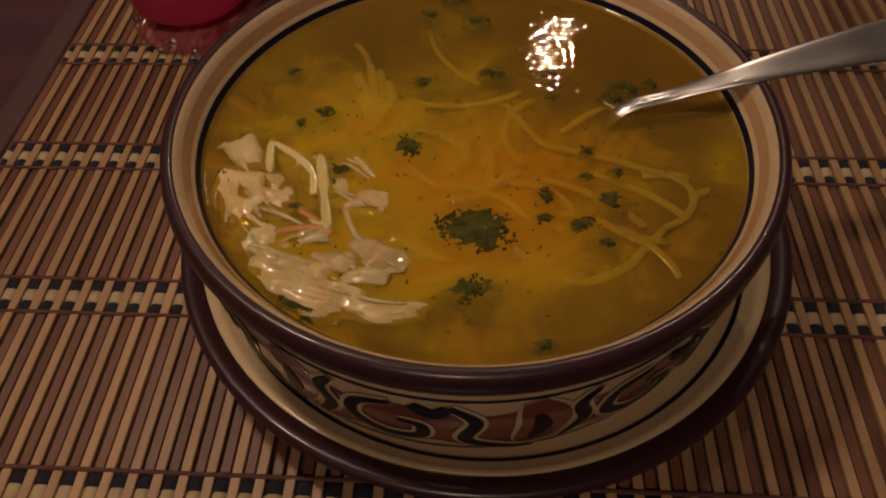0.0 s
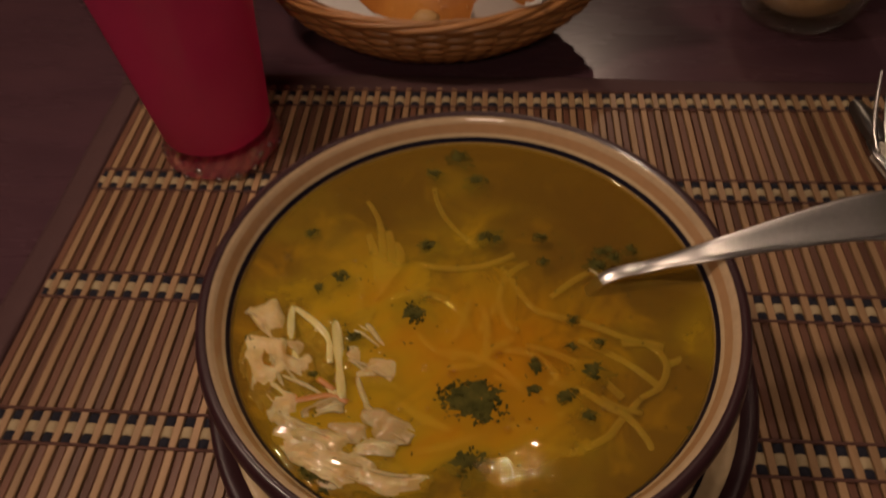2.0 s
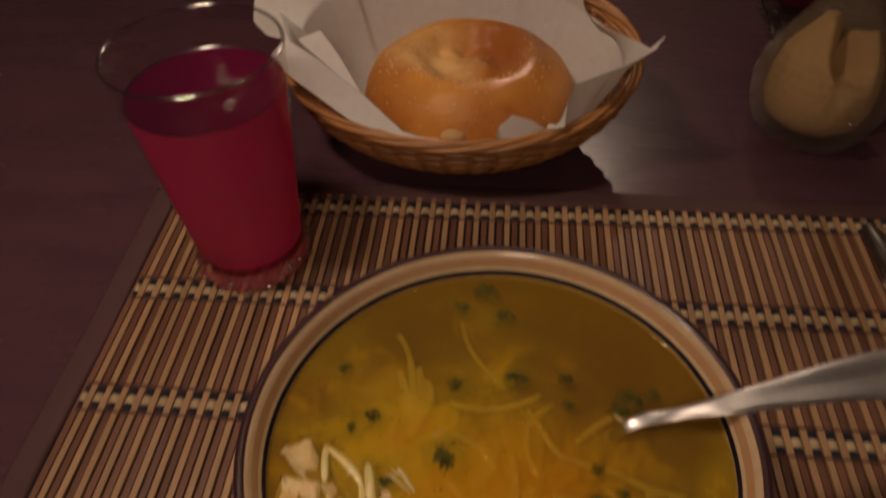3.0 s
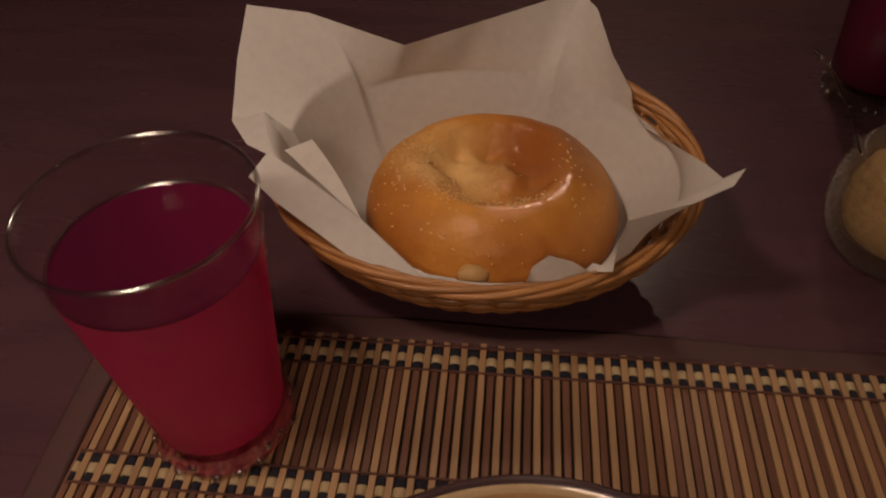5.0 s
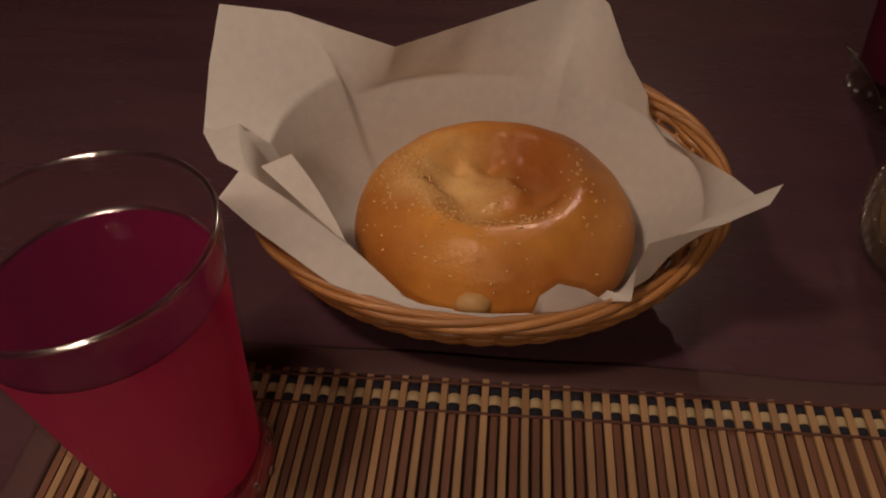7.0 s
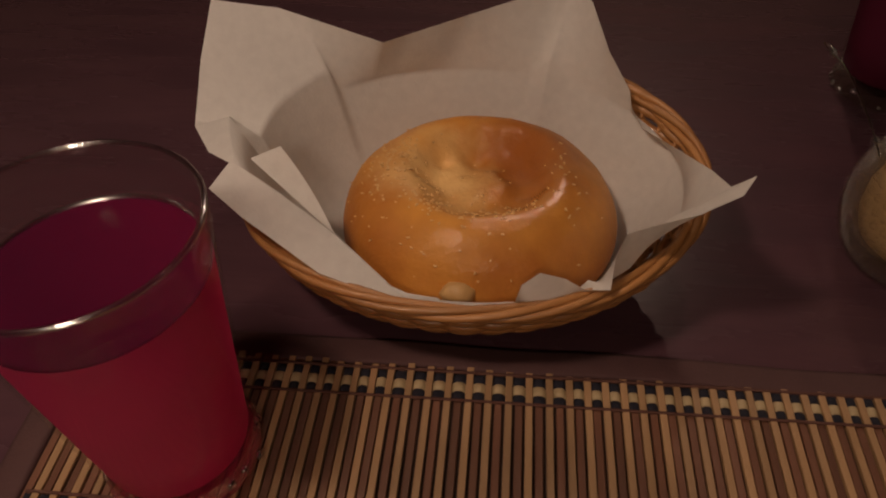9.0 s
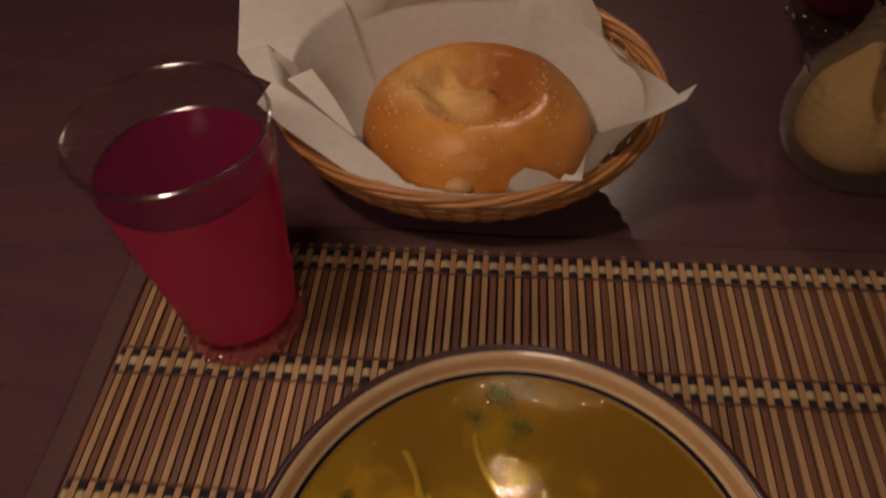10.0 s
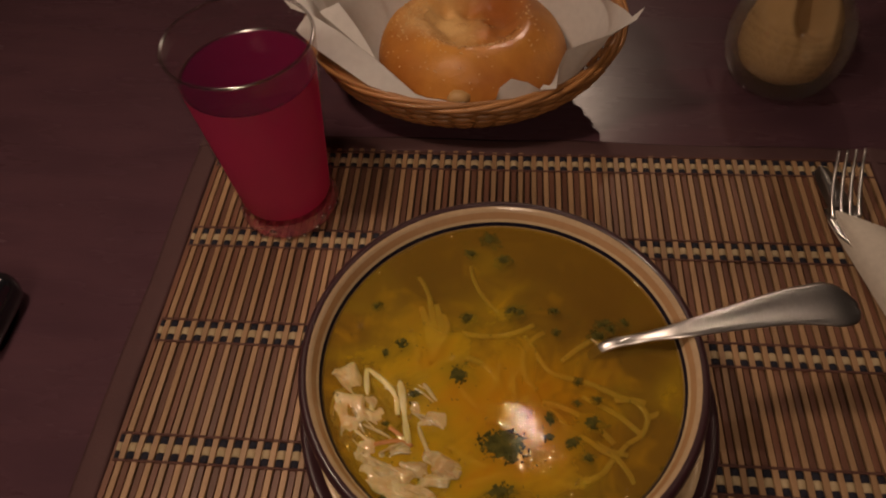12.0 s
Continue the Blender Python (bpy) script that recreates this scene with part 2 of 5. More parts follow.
BLACK_PLASTIC = material("glossy_black_plastic", (0.010, 0.010, 0.013), 0.15, scale=60, coat=0.3)
def broth_cloud(nt, scale, weight):
    """How golden and cloudy the broth is at a place: most near the middle, less and darker towards the edge, in drifts.
    """
    co = nt.nodes.new("ShaderNodeTexCoord")
    cloud = nt.nodes.new("ShaderNodeTexNoise")
    cloud.inputs["Scale"].default_value, cloud.inputs["Detail"].default_value, cloud.inputs["Distortion"].default_value = scale, 5, 1.2
    nt.links.new(co.outputs["Object"], cloud.inputs["Vector"])
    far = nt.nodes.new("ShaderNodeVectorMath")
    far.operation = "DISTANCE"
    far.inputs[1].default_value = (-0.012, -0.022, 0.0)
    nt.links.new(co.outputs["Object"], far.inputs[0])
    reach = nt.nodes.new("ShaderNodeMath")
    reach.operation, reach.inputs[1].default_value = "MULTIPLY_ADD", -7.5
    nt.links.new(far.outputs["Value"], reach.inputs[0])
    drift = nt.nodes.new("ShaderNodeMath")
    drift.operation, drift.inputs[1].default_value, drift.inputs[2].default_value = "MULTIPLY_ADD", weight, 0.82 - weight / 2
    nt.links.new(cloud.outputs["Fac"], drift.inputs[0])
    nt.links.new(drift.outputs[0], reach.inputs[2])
    return co, reach


def broth_colours(nt, fac, stops):
    ramp = nt.nodes.new("ShaderNodeValToRGB")
    ramp.color_ramp.elements[0].position, ramp.color_ramp.elements[0].color = stops[0][0], (*stops[0][1], 1)
    ramp.color_ramp.elements[1].position, ramp.color_ramp.elements[1].color = stops[-1][0], (*stops[-1][1], 1)
    for spot, colour in stops[1:-1]:
        ramp.color_ramp.elements.new(spot).color = (*colour, 1)
    nt.links.new(fac.outputs[0], ramp.inputs["Fac"])
    return ramp


def broth_bed():
    """The broth below the surface: golden near the middle, darker brown towards the edge."""
    m = material("cloudy_broth", (0.4, 0.25, 0.02), 0.9, scale=20, spec=0.0)
    nt = m.node_tree
    co, reach = broth_cloud(nt, 32, 1.5)
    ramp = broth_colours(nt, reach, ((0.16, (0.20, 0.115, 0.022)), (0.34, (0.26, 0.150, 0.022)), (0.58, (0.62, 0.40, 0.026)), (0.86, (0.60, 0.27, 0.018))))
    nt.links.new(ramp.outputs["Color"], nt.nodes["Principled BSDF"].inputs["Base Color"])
    return m


BROTH_BED = broth_bed()


def wet_gloss(nt, under, co, ior, scale, strength, rough):
    """A wet shine with a fine uneven relief over another surface."""
    gloss = nt.nodes.new("ShaderNodeBsdfGlossy")
    gloss.inputs["Roughness"].default_value = rough
    fres = nt.nodes.new("ShaderNodeFresnel")
    fres.inputs["IOR"].default_value = ior
    drops = nt.nodes.new("ShaderNodeTexNoise")
    drops.inputs["Scale"].default_value, drops.inputs["Detail"].default_value = scale, 0.3
    nt.links.new(co.outputs["Object"], drops.inputs["Vector"])
    bp = nt.nodes.new("ShaderNodeBump")
    bp.inputs["Strength"].default_value, bp.inputs["Distance"].default_value = strength, 0.0004
    nt.links.new(drops.outputs["Fac"], bp.inputs["Height"])
    nt.links.new(bp.outputs[0], gloss.inputs["Normal"])
    b = nt.nodes.new("ShaderNodeMixShader")
    nt.links.new(fres.outputs[0], b.inputs[0])
    nt.links.new(under.outputs[0], b.inputs[1])
    nt.links.new(gloss.outputs[0], b.inputs[2])
    nt.links.new(b.outputs[0], nt.nodes["Material Output"].inputs["Surface"])


def broth_surface():
    """Yellow broth: part see-through, part cloudy, with a wet gloss."""
    m = bpy.data.materials.new("soup_surface")
    m.use_nodes = True
    nt = m.node_tree
    nt.nodes.remove(nt.nodes["Principled BSDF"])
    co, reach = broth_cloud(nt, 19, 1.7)
    fac = nt.nodes.new("ShaderNodeMapRange")
    fac.inputs["From Min"].default_value, fac.inputs["From Max"].default_value = 0.15, 0.80
    fac.inputs["To Min"].default_value, fac.inputs["To Max"].default_value = 0.36, 0.60
    nt.links.new(reach.outputs[0], fac.inputs["Value"])
    clear = nt.nodes.new("ShaderNodeBsdfTransparent")
    clear.inputs[0].default_value = (0.97, 0.86, 0.42, 1)
    murk = nt.nodes.new("ShaderNodeBsdfDiffuse")
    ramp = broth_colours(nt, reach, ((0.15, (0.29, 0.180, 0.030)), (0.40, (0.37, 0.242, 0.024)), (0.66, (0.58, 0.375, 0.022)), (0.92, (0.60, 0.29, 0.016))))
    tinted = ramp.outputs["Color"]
    # One orange drift near the middle, two darker olive ones at the far sides
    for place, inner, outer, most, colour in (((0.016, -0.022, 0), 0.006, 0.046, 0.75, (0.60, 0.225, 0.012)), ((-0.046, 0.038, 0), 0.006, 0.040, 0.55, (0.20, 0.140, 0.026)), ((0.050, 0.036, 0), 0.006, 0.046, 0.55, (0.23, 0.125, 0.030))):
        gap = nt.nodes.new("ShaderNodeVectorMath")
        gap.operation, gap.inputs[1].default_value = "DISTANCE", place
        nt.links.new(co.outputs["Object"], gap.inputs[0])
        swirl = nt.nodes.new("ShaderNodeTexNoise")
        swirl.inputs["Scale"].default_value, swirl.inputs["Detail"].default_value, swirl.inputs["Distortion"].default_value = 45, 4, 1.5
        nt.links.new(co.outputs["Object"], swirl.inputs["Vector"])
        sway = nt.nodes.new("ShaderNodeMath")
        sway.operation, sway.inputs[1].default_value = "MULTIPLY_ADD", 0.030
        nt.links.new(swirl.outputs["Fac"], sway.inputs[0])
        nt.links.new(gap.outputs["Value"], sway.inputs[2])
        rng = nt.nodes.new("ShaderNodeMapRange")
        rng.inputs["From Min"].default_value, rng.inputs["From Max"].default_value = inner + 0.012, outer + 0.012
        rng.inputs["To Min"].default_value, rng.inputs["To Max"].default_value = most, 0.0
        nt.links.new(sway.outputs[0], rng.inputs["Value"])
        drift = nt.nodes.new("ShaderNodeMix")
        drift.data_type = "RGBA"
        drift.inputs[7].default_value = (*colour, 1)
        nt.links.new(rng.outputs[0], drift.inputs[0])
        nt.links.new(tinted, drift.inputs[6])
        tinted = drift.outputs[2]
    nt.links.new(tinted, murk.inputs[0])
    a = nt.nodes.new("ShaderNodeMixShader")
    nt.links.new(fac.outputs[0], a.inputs[0])
    nt.links.new(clear.outputs[0], a.inputs[1])
    nt.links.new(murk.outputs[0], a.inputs[2])
    wet_gloss(nt, a, co, 1.36, 420, 0.23, 0.015)
    return m


def fat_drop():
    """A clear drop of melted fat."""
    m = bpy.data.materials.new("melted_fat")
    m.use_nodes = True
    nt = m.node_tree
    nt.nodes.remove(nt.nodes["Principled BSDF"])
    co = nt.nodes.new("ShaderNodeTexCoord")
    clear = nt.nodes.new("ShaderNodeBsdfTransparent")
    clear.inputs[0].default_value = (1.0, 0.98, 0.93, 1)
    wet_gloss(nt, clear, co, 1.47, 300, 0.06, 0.11)
    return m


def shine_at_rim(nt, least, most):
    """How much a surface shines: little where seen straight on, more where it turns away."""
    weight = nt.nodes.new("ShaderNodeLayerWeight")
    weight.inputs["Blend"].default_value = 0.5
    power = nt.nodes.new("ShaderNodeMath")
    power.operation, power.inputs[1].default_value = "POWER", 4.0
    nt.links.new(weight.outputs["Facing"], power.inputs[0])
    spread = nt.nodes.new("ShaderNodeMath")
    spread.operation, spread.inputs[1].default_value, spread.inputs[2].default_value = "MULTIPLY_ADD", most - least, least
    nt.links.new(power.outputs[0], spread.inputs[0])
    return spread


def thin_glass(name, tint, least=0.07, most=0.45, rough=0.03):
    """Clear thin glass: light goes straight through, and the surface shines."""
    m = bpy.data.materials.new(name)
    m.use_nodes = True
    nt = m.node_tree
    nt.nodes.remove(nt.nodes["Principled BSDF"])
    clear = nt.nodes.new("ShaderNodeBsdfTransparent")
    clear.inputs[0].default_value = (*tint, 1)
    gloss = nt.nodes.new("ShaderNodeBsdfGlossy")
    gloss.inputs["Roughness"].default_value = rough
    fres = shine_at_rim(nt, least, most)
    co = nt.nodes.new("ShaderNodeTexCoord")
    ripple = nt.nodes.new("ShaderNodeTexNoise")
    ripple.inputs["Scale"].default_value = 90
    nt.links.new(co.outputs["Object"], ripple.inputs["Vector"])
    bp = nt.nodes.new("ShaderNodeBump")
    bp.inputs["Strength"].default_value, bp.inputs["Distance"].default_value = 0.08, 0.001
    nt.links.new(ripple.outputs["Fac"], bp.inputs["Height"])
    nt.links.new(bp.outputs[0], gloss.inputs["Normal"])
    mixed = nt.nodes.new("ShaderNodeMixShader")
    nt.links.new(fres.outputs[0], mixed.inputs[0])
    nt.links.new(clear.outputs[0], mixed.inputs[1])
    nt.links.new(gloss.outputs[0], mixed.inputs[2])
    nt.links.new(mixed.outputs[0], nt.nodes["Material Output"].inputs["Surface"])
    return m


def lit_paper(name, colour, through_share):
    """Thin paper: white from the front, and some light comes through from behind."""
    m = material(name, colour, 0.85, second=[c * 0.94 for c in colour], scale=30, bump=0.3, bump_scale=700)
    nt = m.node_tree
    bsdf, out = nt.nodes["Principled BSDF"], nt.nodes["Material Output"]
    back = nt.nodes.new("ShaderNodeBsdfTranslucent")
    back.inputs[0].default_value = (colour[0], colour[1] * 0.94, colour[2] * 0.86, 1)
    mixed = nt.nodes.new("ShaderNodeMixShader")
    mixed.inputs[0].default_value = through_share
    nt.links.new(bsdf.outputs[0], mixed.inputs[1])
    nt.links.new(back.outputs[0], mixed.inputs[2])
    nt.links.new(mixed.outputs[0], out.inputs["Surface"])
    return m


def red_drink_surface(name, glow_colour, body_colour):
    """Cloudy red fruit drink: lets light in, glows where the light comes through, shines on top."""
    m = bpy.data.materials.new(name)
    m.use_nodes = True
    nt = m.node_tree
    nt.nodes.remove(nt.nodes["Principled BSDF"])
    clear = nt.nodes.new("ShaderNodeBsdfTransparent")
    clear.inputs[0].default_value = (0.30, 0.04, 0.12, 1)
    glow = nt.nodes.new("ShaderNodeBsdfTranslucent")
    glow.inputs[0].default_value = (*glow_colour, 1)
    body = nt.nodes.new("ShaderNodeBsdfDiffuse")
    body.inputs[0].default_value = (*body_colour, 1)
    a = nt.nodes.new("ShaderNodeMixShader")
    a.inputs[0].default_value = 0.93
    nt.links.new(clear.outputs[0], a.inputs[1])
    nt.links.new(glow.outputs[0], a.inputs[2])
    b = nt.nodes.new("ShaderNodeMixShader")
    b.inputs[0].default_value = 0.50
    nt.links.new(a.outputs[0], b.inputs[1])
    nt.links.new(body.outputs[0], b.inputs[2])
    gloss = nt.nodes.new("ShaderNodeBsdfGlossy")
    gloss.inputs["Roughness"].default_value = 0.03
    shine = shine_at_rim(nt, 0.004, 0.03)
    c = nt.nodes.new("ShaderNodeMixShader")
    nt.links.new(shine.outputs[0], c.inputs[0])
    nt.links.new(b.outputs[0], c.inputs[1])
    nt.links.new(gloss.outputs[0], c.inputs[2])
    nt.links.new(c.outputs[0], nt.nodes["Material Output"].inputs["Surface"])
    return m


def drink_top():
    """The drink seen from above: shade of its depth put into the colour, clear enough to let light into the glass,
    shining.
    """
    m = thin_glass("red_drink_top", (0.48, 0.11, 0.30), 0.03)
    nt = m.node_tree
    last = nt.nodes["Material Output"].inputs["Surface"].links[0].from_node
    body = nt.nodes.new("ShaderNodeBsdfDiffuse")
    body.inputs[0].default_value = (0.105, 0.014, 0.050, 1)
    under = nt.nodes.new("ShaderNodeMixShader")
    under.inputs[0].default_value = 0.4
    nt.links.new(last.inputs[1].links[0].from_socket, under.inputs[1])
    nt.links.new(body.outputs[0], under.inputs[2])
    nt.links.new(under.outputs[0], last.inputs[1])
    return m


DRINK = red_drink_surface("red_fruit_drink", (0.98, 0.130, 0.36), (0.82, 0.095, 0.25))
# The same drink in darker colours, for the dim light at the far glass
DIMMED_DRINK = red_drink_surface("dimmed_fruit_drink", (0.28, 0.045, 0.11), (0.22, 0.034, 0.080))
DRINK_TOP = drink_top()
DIMPLE_GLASS = thin_glass("dimpled_glass", (0.985, 0.975, 0.955), 0.050, 0.95, 0.15)
FOOT_GLASS = thin_glass("thick_glass_foot", (0.97, 0.80, 0.80), 0.22, 0.7, 0.09)


def paint_contents_glow(m, colour, share, shader="ShaderNodeBsdfTranslucent"):
    """Puts the glow of light coloured by the contents into the glass as a body colour."""
    nt = m.node_tree
    last = nt.nodes["Material Output"].inputs["Surface"].links[0].from_node
    body = nt.nodes.new(shader)
    body.inputs[0].default_value = (*colour, 1)
    under = nt.nodes.new("ShaderNodeMixShader")
    under.inputs[0].default_value = share
    nt.links.new(last.inputs[1].links[0].from_socket, under.inputs[1])
    nt.links.new(body.outputs[0], under.inputs[2])
    nt.links.new(under.outputs[0], last.inputs[1])


# Pink light from the drink, painted into the foot
paint_contents_glow(FOOT_GLASS, (0.86, 0.15, 0.23), 0.22, "ShaderNodeBsdfDiffuse")
SPARK_GLASS = thin_glass("glint_bead_glass", (0.98, 0.93, 0.92), 0.6, 0.75, 0.15)
RIM_GLASS = thin_glass("rim_glass", (0.97, 0.96, 0.95), 0.30, 0.6, 0.13)
JAR_GLASS = thin_glass("thick_jar_glass", (0.95, 0.95, 0.93), 0.05, 0.5)
# Pale body colour stands in for light scattered in the jar's wall
paint_contents_glow(JAR_GLASS, (0.80, 0.70, 0.52), 0.12)
THIN_GLASS = thin_glass("thin_clear_glass", (0.97, 0.96, 0.95), 0.035, 0.20)
PAPER = lit_paper("white_lining_paper", (0.75, 0.735, 0.695), 0.24)
CUT_GLASS = thin_glass("cut_glass", (0.98, 0.97, 0.96), 0.45, 0.7, 0.22)
BROTH = broth_surface()
FAT = fat_drop()

# ---- the room and the table ----
TABLE_H = 0.75


def slab(name, x0, x1, y0, y1, z0, z1, material_, label, category):
    ob = part(name, block(x1 - x0, y1 - y0, z1 - z0, centre=((x0 + x1) / 2, (y0 + y1) / 2, (z0 + z1) / 2)), material_, smooth=False)
    return tagged(ob, label, category, kind="structure")


# Unseen room, closed in for bounce and reflections; its ceiling is kept dark
slab("floor", -2.6, 2.6, -2.6, 4.2, -TABLE_H - 0.1, -TABLE_H, FLOORING, "unseen dark boarded floor", "floor")
slab("ceiling", -2.6, 2.6, -2.6, 4.2, 2.05, 2.15, DARKENED_BOARDS, "unseen ceiling, kept dark to cut reflections", "ceiling")
slab("wall_west", -2.75, -2.6, -2.6, 4.2, -TABLE_H, 2.05, PLASTER, "unseen plain wall closing the room", "wall")
slab("wall_east", 2.6, 2.75, -2.6, 4.2, -TABLE_H, 2.05, PLASTER, "unseen plain wall closing the room", "wall")
slab("wall_north", -2.75, 2.75, 4.2, 4.35, -TABLE_H, 2.05, PLASTER, "unseen plain wall closing the room", "wall")
slab("wall_south", -2.75, 2.75, -2.75, -2.6, -TABLE_H, 2.05, PLASTER, "unseen plain wall closing the room", "wall")

table = thing("dining_table", (0.05, 0.15, -TABLE_H), "dark brown lacquered wooden dining table, softly shining", "table")
part("tabletop", block(1.3, 0.95, 0.035, 0.004, (0, 0, TABLE_H - 0.0175)), TABLE, table)
for sx in (-1, 1):
    for sy in (-1, 1):
        part("leg", block(0.06, 0.06, TABLE_H - 0.036, 0.004, (sx * 0.58, sy * 0.41, (TABLE_H - 0.036) / 2)), TABLE, table)

# Bodies for the unseen lamps; the shades keep light off the ceiling
for place, watts, size in LAMPS:
    lamp = thing("unseen_lamp", place, ("large" if size > 2 else "small") + " unseen pendant lamp with a dark shade and a warm bulb", "lamp", "row of pendant lamps")
    shade = [(0.0, 0.107), (0.020, 0.105), (0.034, 0.095), (0.050, 0.045), (0.060, 0.000), (0.058, 0.000), (0.048, 0.043), (0.032, 0.091), (0.018, 0.101), (0.0, 0.103)]
    part("shade", lathe([(r * size, (z - 0.026) * size) for r, z in shade], 40), SHADE_METAL, lamp)
    part("cord", tube([(0, 0, 0.078 * size), (0, 0, 2.049 - place[2])], 0.003, 8, up=(0, 1, 0)), SHADE_METAL, lamp)

# ---- bamboo placemat ----
MAT_X0, MAT_X1, MAT_Y0, MAT_Y1 = -0.2005, 0.2395, -0.148, 0.1465


def band_y(k, x):
    """Where the stitched band k runs: it drifts slightly over the mat."""
    return 0.1370 - 0.07 * k + (0.014, 0.008, 0.0, 0.0, 0.0)[k] * x


mat = thing("bamboo_placemat", (0, 0, 0), "bamboo slat placemat with cream and navy stitched bands", "placemat")
part("backing", block(MAT_X1 - MAT_X0 + 0.004, MAT_Y1 - MAT_Y0, 0.0008, 0, ((MAT_X0 + MAT_X1) / 2, (MAT_Y0 + MAT_Y1) / 2, 0.0006)), BACKING, mat, smooth=False)
KNOTS = ([-1, 0, 10, 17, 26, 29, 48, 54.5], [-0.2010, -0.1931, -0.1151, -0.0613, 0.0178, 0.0415, 0.1888, 0.2392])


def slat_x(n):
    """Where slat n runs; whole numbers are pale slats, halves brown ones. The weave is looser in the middle."""
    return float(np.interp(n, *KNOTS))


def weave(kind, k, y_off, width, z_top, thick):
    """A strip that runs along a band, over the brown slats and under the pale ones."""
    rows = []
    for i in range(-4, 54 * 8 + 3):
        n = i / 8
        x = slat_x(n)
        over = math.sin(math.pi * n) ** 2
        over = min(1.0, max(0.0, (over - 0.2) * 2.2))
        if kind == "thread":
            over = 1.0
        z = 0.0016 + (z_top - 0.0016) * over
        y = band_y(k, x) + y_off
        w = width / 2
        rows.append([(x, y - w, z - thick * 0.9), (x, y - w * 0.8, z), (x, y + w * 0.8, z), (x, y + w, z - thick * 0.9)])
    return grid_mesh(rows)


for k in range(5):
    part("ribbon", weave("ribbon", k, 0.0, 0.0047, 0.0042, 0.0006), RIBBON, mat, "cream raffia ribbon")
    for s in (-1, 1):
        part("navy_thread", weave("navy", k, s * 0.0045, 0.0042, 0.0039, 0.0006), NAVY, mat, "navy thread")
        part("edge_thread", weave("thread", k, s * 0.0073, 0.0014, 0.0044, 0.0005), BROWN_THREAD, mat, "brown thread")


def tape(points, width, inward):
    """A folded cloth tape round the mat's edge: a flat band, slightly raised in the middle."""
    rows = []
    for p in points:
        p, side = Vector(p), Vector(inward)
        rows.append([p + side * (width * t) + Vector((0, 0, z)) for t, z in ((0, 0.0003), (0.0, 0.0016), (0.15, 0.0026), (0.55, 0.0030), (0.9, 0.0040), (1.0, 0.0034), (1.0, 0.0006))])
    return grid_mesh(rows)


def wavy(x0, y0, x1, y1, amp, seed, n=60):
    out = []
    for i in range(n + 1):
        t = i / n
        x, y = x0 + (x1 - x0) * t, y0 + (y1 - y0) * t
        d = amp * noise.noise((x * 14, y * 14, seed))
        out.append((x + (d if abs(y1 - y0) > abs(x1 - x0) else 0), y + (d if abs(x1 - x0) > abs(y1 - y0) else 0), 0))
    return out


part("border_tape", tape(wavy(-0.2145, -0.1600, -0.2145, 0.1605, 0.0010, 1), 0.0145, (1, 0, 0)), TAPE, mat, "purple-brown cloth tape")
part("border_tape", tape(wavy(0.2535, -0.1600, 0.2535, 0.1605, 0.0010, 2), 0.0145, (-1, 0, 0)), TAPE, mat, "purple-brown cloth tape")
part("border_tape", tape(wavy(-0.2142, 0.1608, 0.2532, 0.1608, 0.0025, 3), 0.0150, (0, -1, 0)), TAPE, mat, "purple-brown cloth tape")
part("border_tape", tape(wavy(-0.2142, -0.1608, 0.2532, -0.1608, 0.0015, 4), 0.0140, (0, 1, 0)), TAPE, mat, "purple-brown cloth tape")

# ---- saucer and soup bowl ----
MAT_TOP = 0.0042
saucer = thing("saucer", (0.002, -0.0445, MAT_TOP), "glazed clay saucer with brown rim and cream band", "plate")
part("base", lathe([(0.0, 0.004), (0.0589, 0.004), (0.0609, 0.0), (0.0650, 0.0), (0.0670, 0.003), (0.0842, 0.008), (0.0964, 0.0160), (0.0969, 0.0192), (0.0929, 0.0160), (0.0853, 0.0105), (0.0711, 0.0075), (0.0, 0.0070)], 96), CREAM_GLAZE, saucer, "cream glazed base")
part("rim", lathe([(0.0964, 0.0190), (0.0985, 0.0204), (0.1010, 0.0212), (0.1027, 0.0206), (0.1033, 0.0187), (0.1017, 0.0165), (0.0963, 0.0145)], 96), BROWN_GLAZE, saucer, "dark brown glazed rim")
part("painted_line", lathe([(0.0885, 0.01310), (0.0899, 0.01415)], 96), BLACK_GLAZE, saucer, "black painted line")

BOWL = Vector((-0.0020, -0.0463, MAT_TOP + 0.0072))
bowl = thing("soup_bowl", BOWL, "hand-painted clay soup bowl with dark brown lip on a saucer", "bowl")
FOOT = BOWL.z


def wall_r(z):
    """Outer radius of the bowl's side at a height above the table."""
    t = (z - 0.0165) / 0.041
    return 0.0832 + 0.0048 * math.sin(min(max(t, 0), 1) * math.pi / 2) ** 0.60


prof = [(0.0, 0.016), (0.052, 0.0155), (0.054, 0.0112), (0.058, 0.0112), (0.0740, 0.0130), (0.0795, 0.0148), (0.0825, 0.0163)]
prof += [(wall_r(z), z) for z in (0.0175, 0.0195, 0.022, 0.027, 0.032, 0.038, 0.044, 0.050, 0.055, 0.059)]
part("body", lathe([(r, z - FOOT) for r, z in prof], 96), CREAM_GLAZE, bowl, "cream glazed side")
WIDER = 1.024
inner = [(0.0, 0.021), (0.050, 0.022), (0.062, 0.028), (0.071, 0.040), (0.0768, 0.050), (0.0795, 0.0570), (0.0806, 0.0606)]
part("inside", lathe([(r * WIDER, z - FOOT) for r, z in inner], 96), CREAM_GLAZE, bowl)
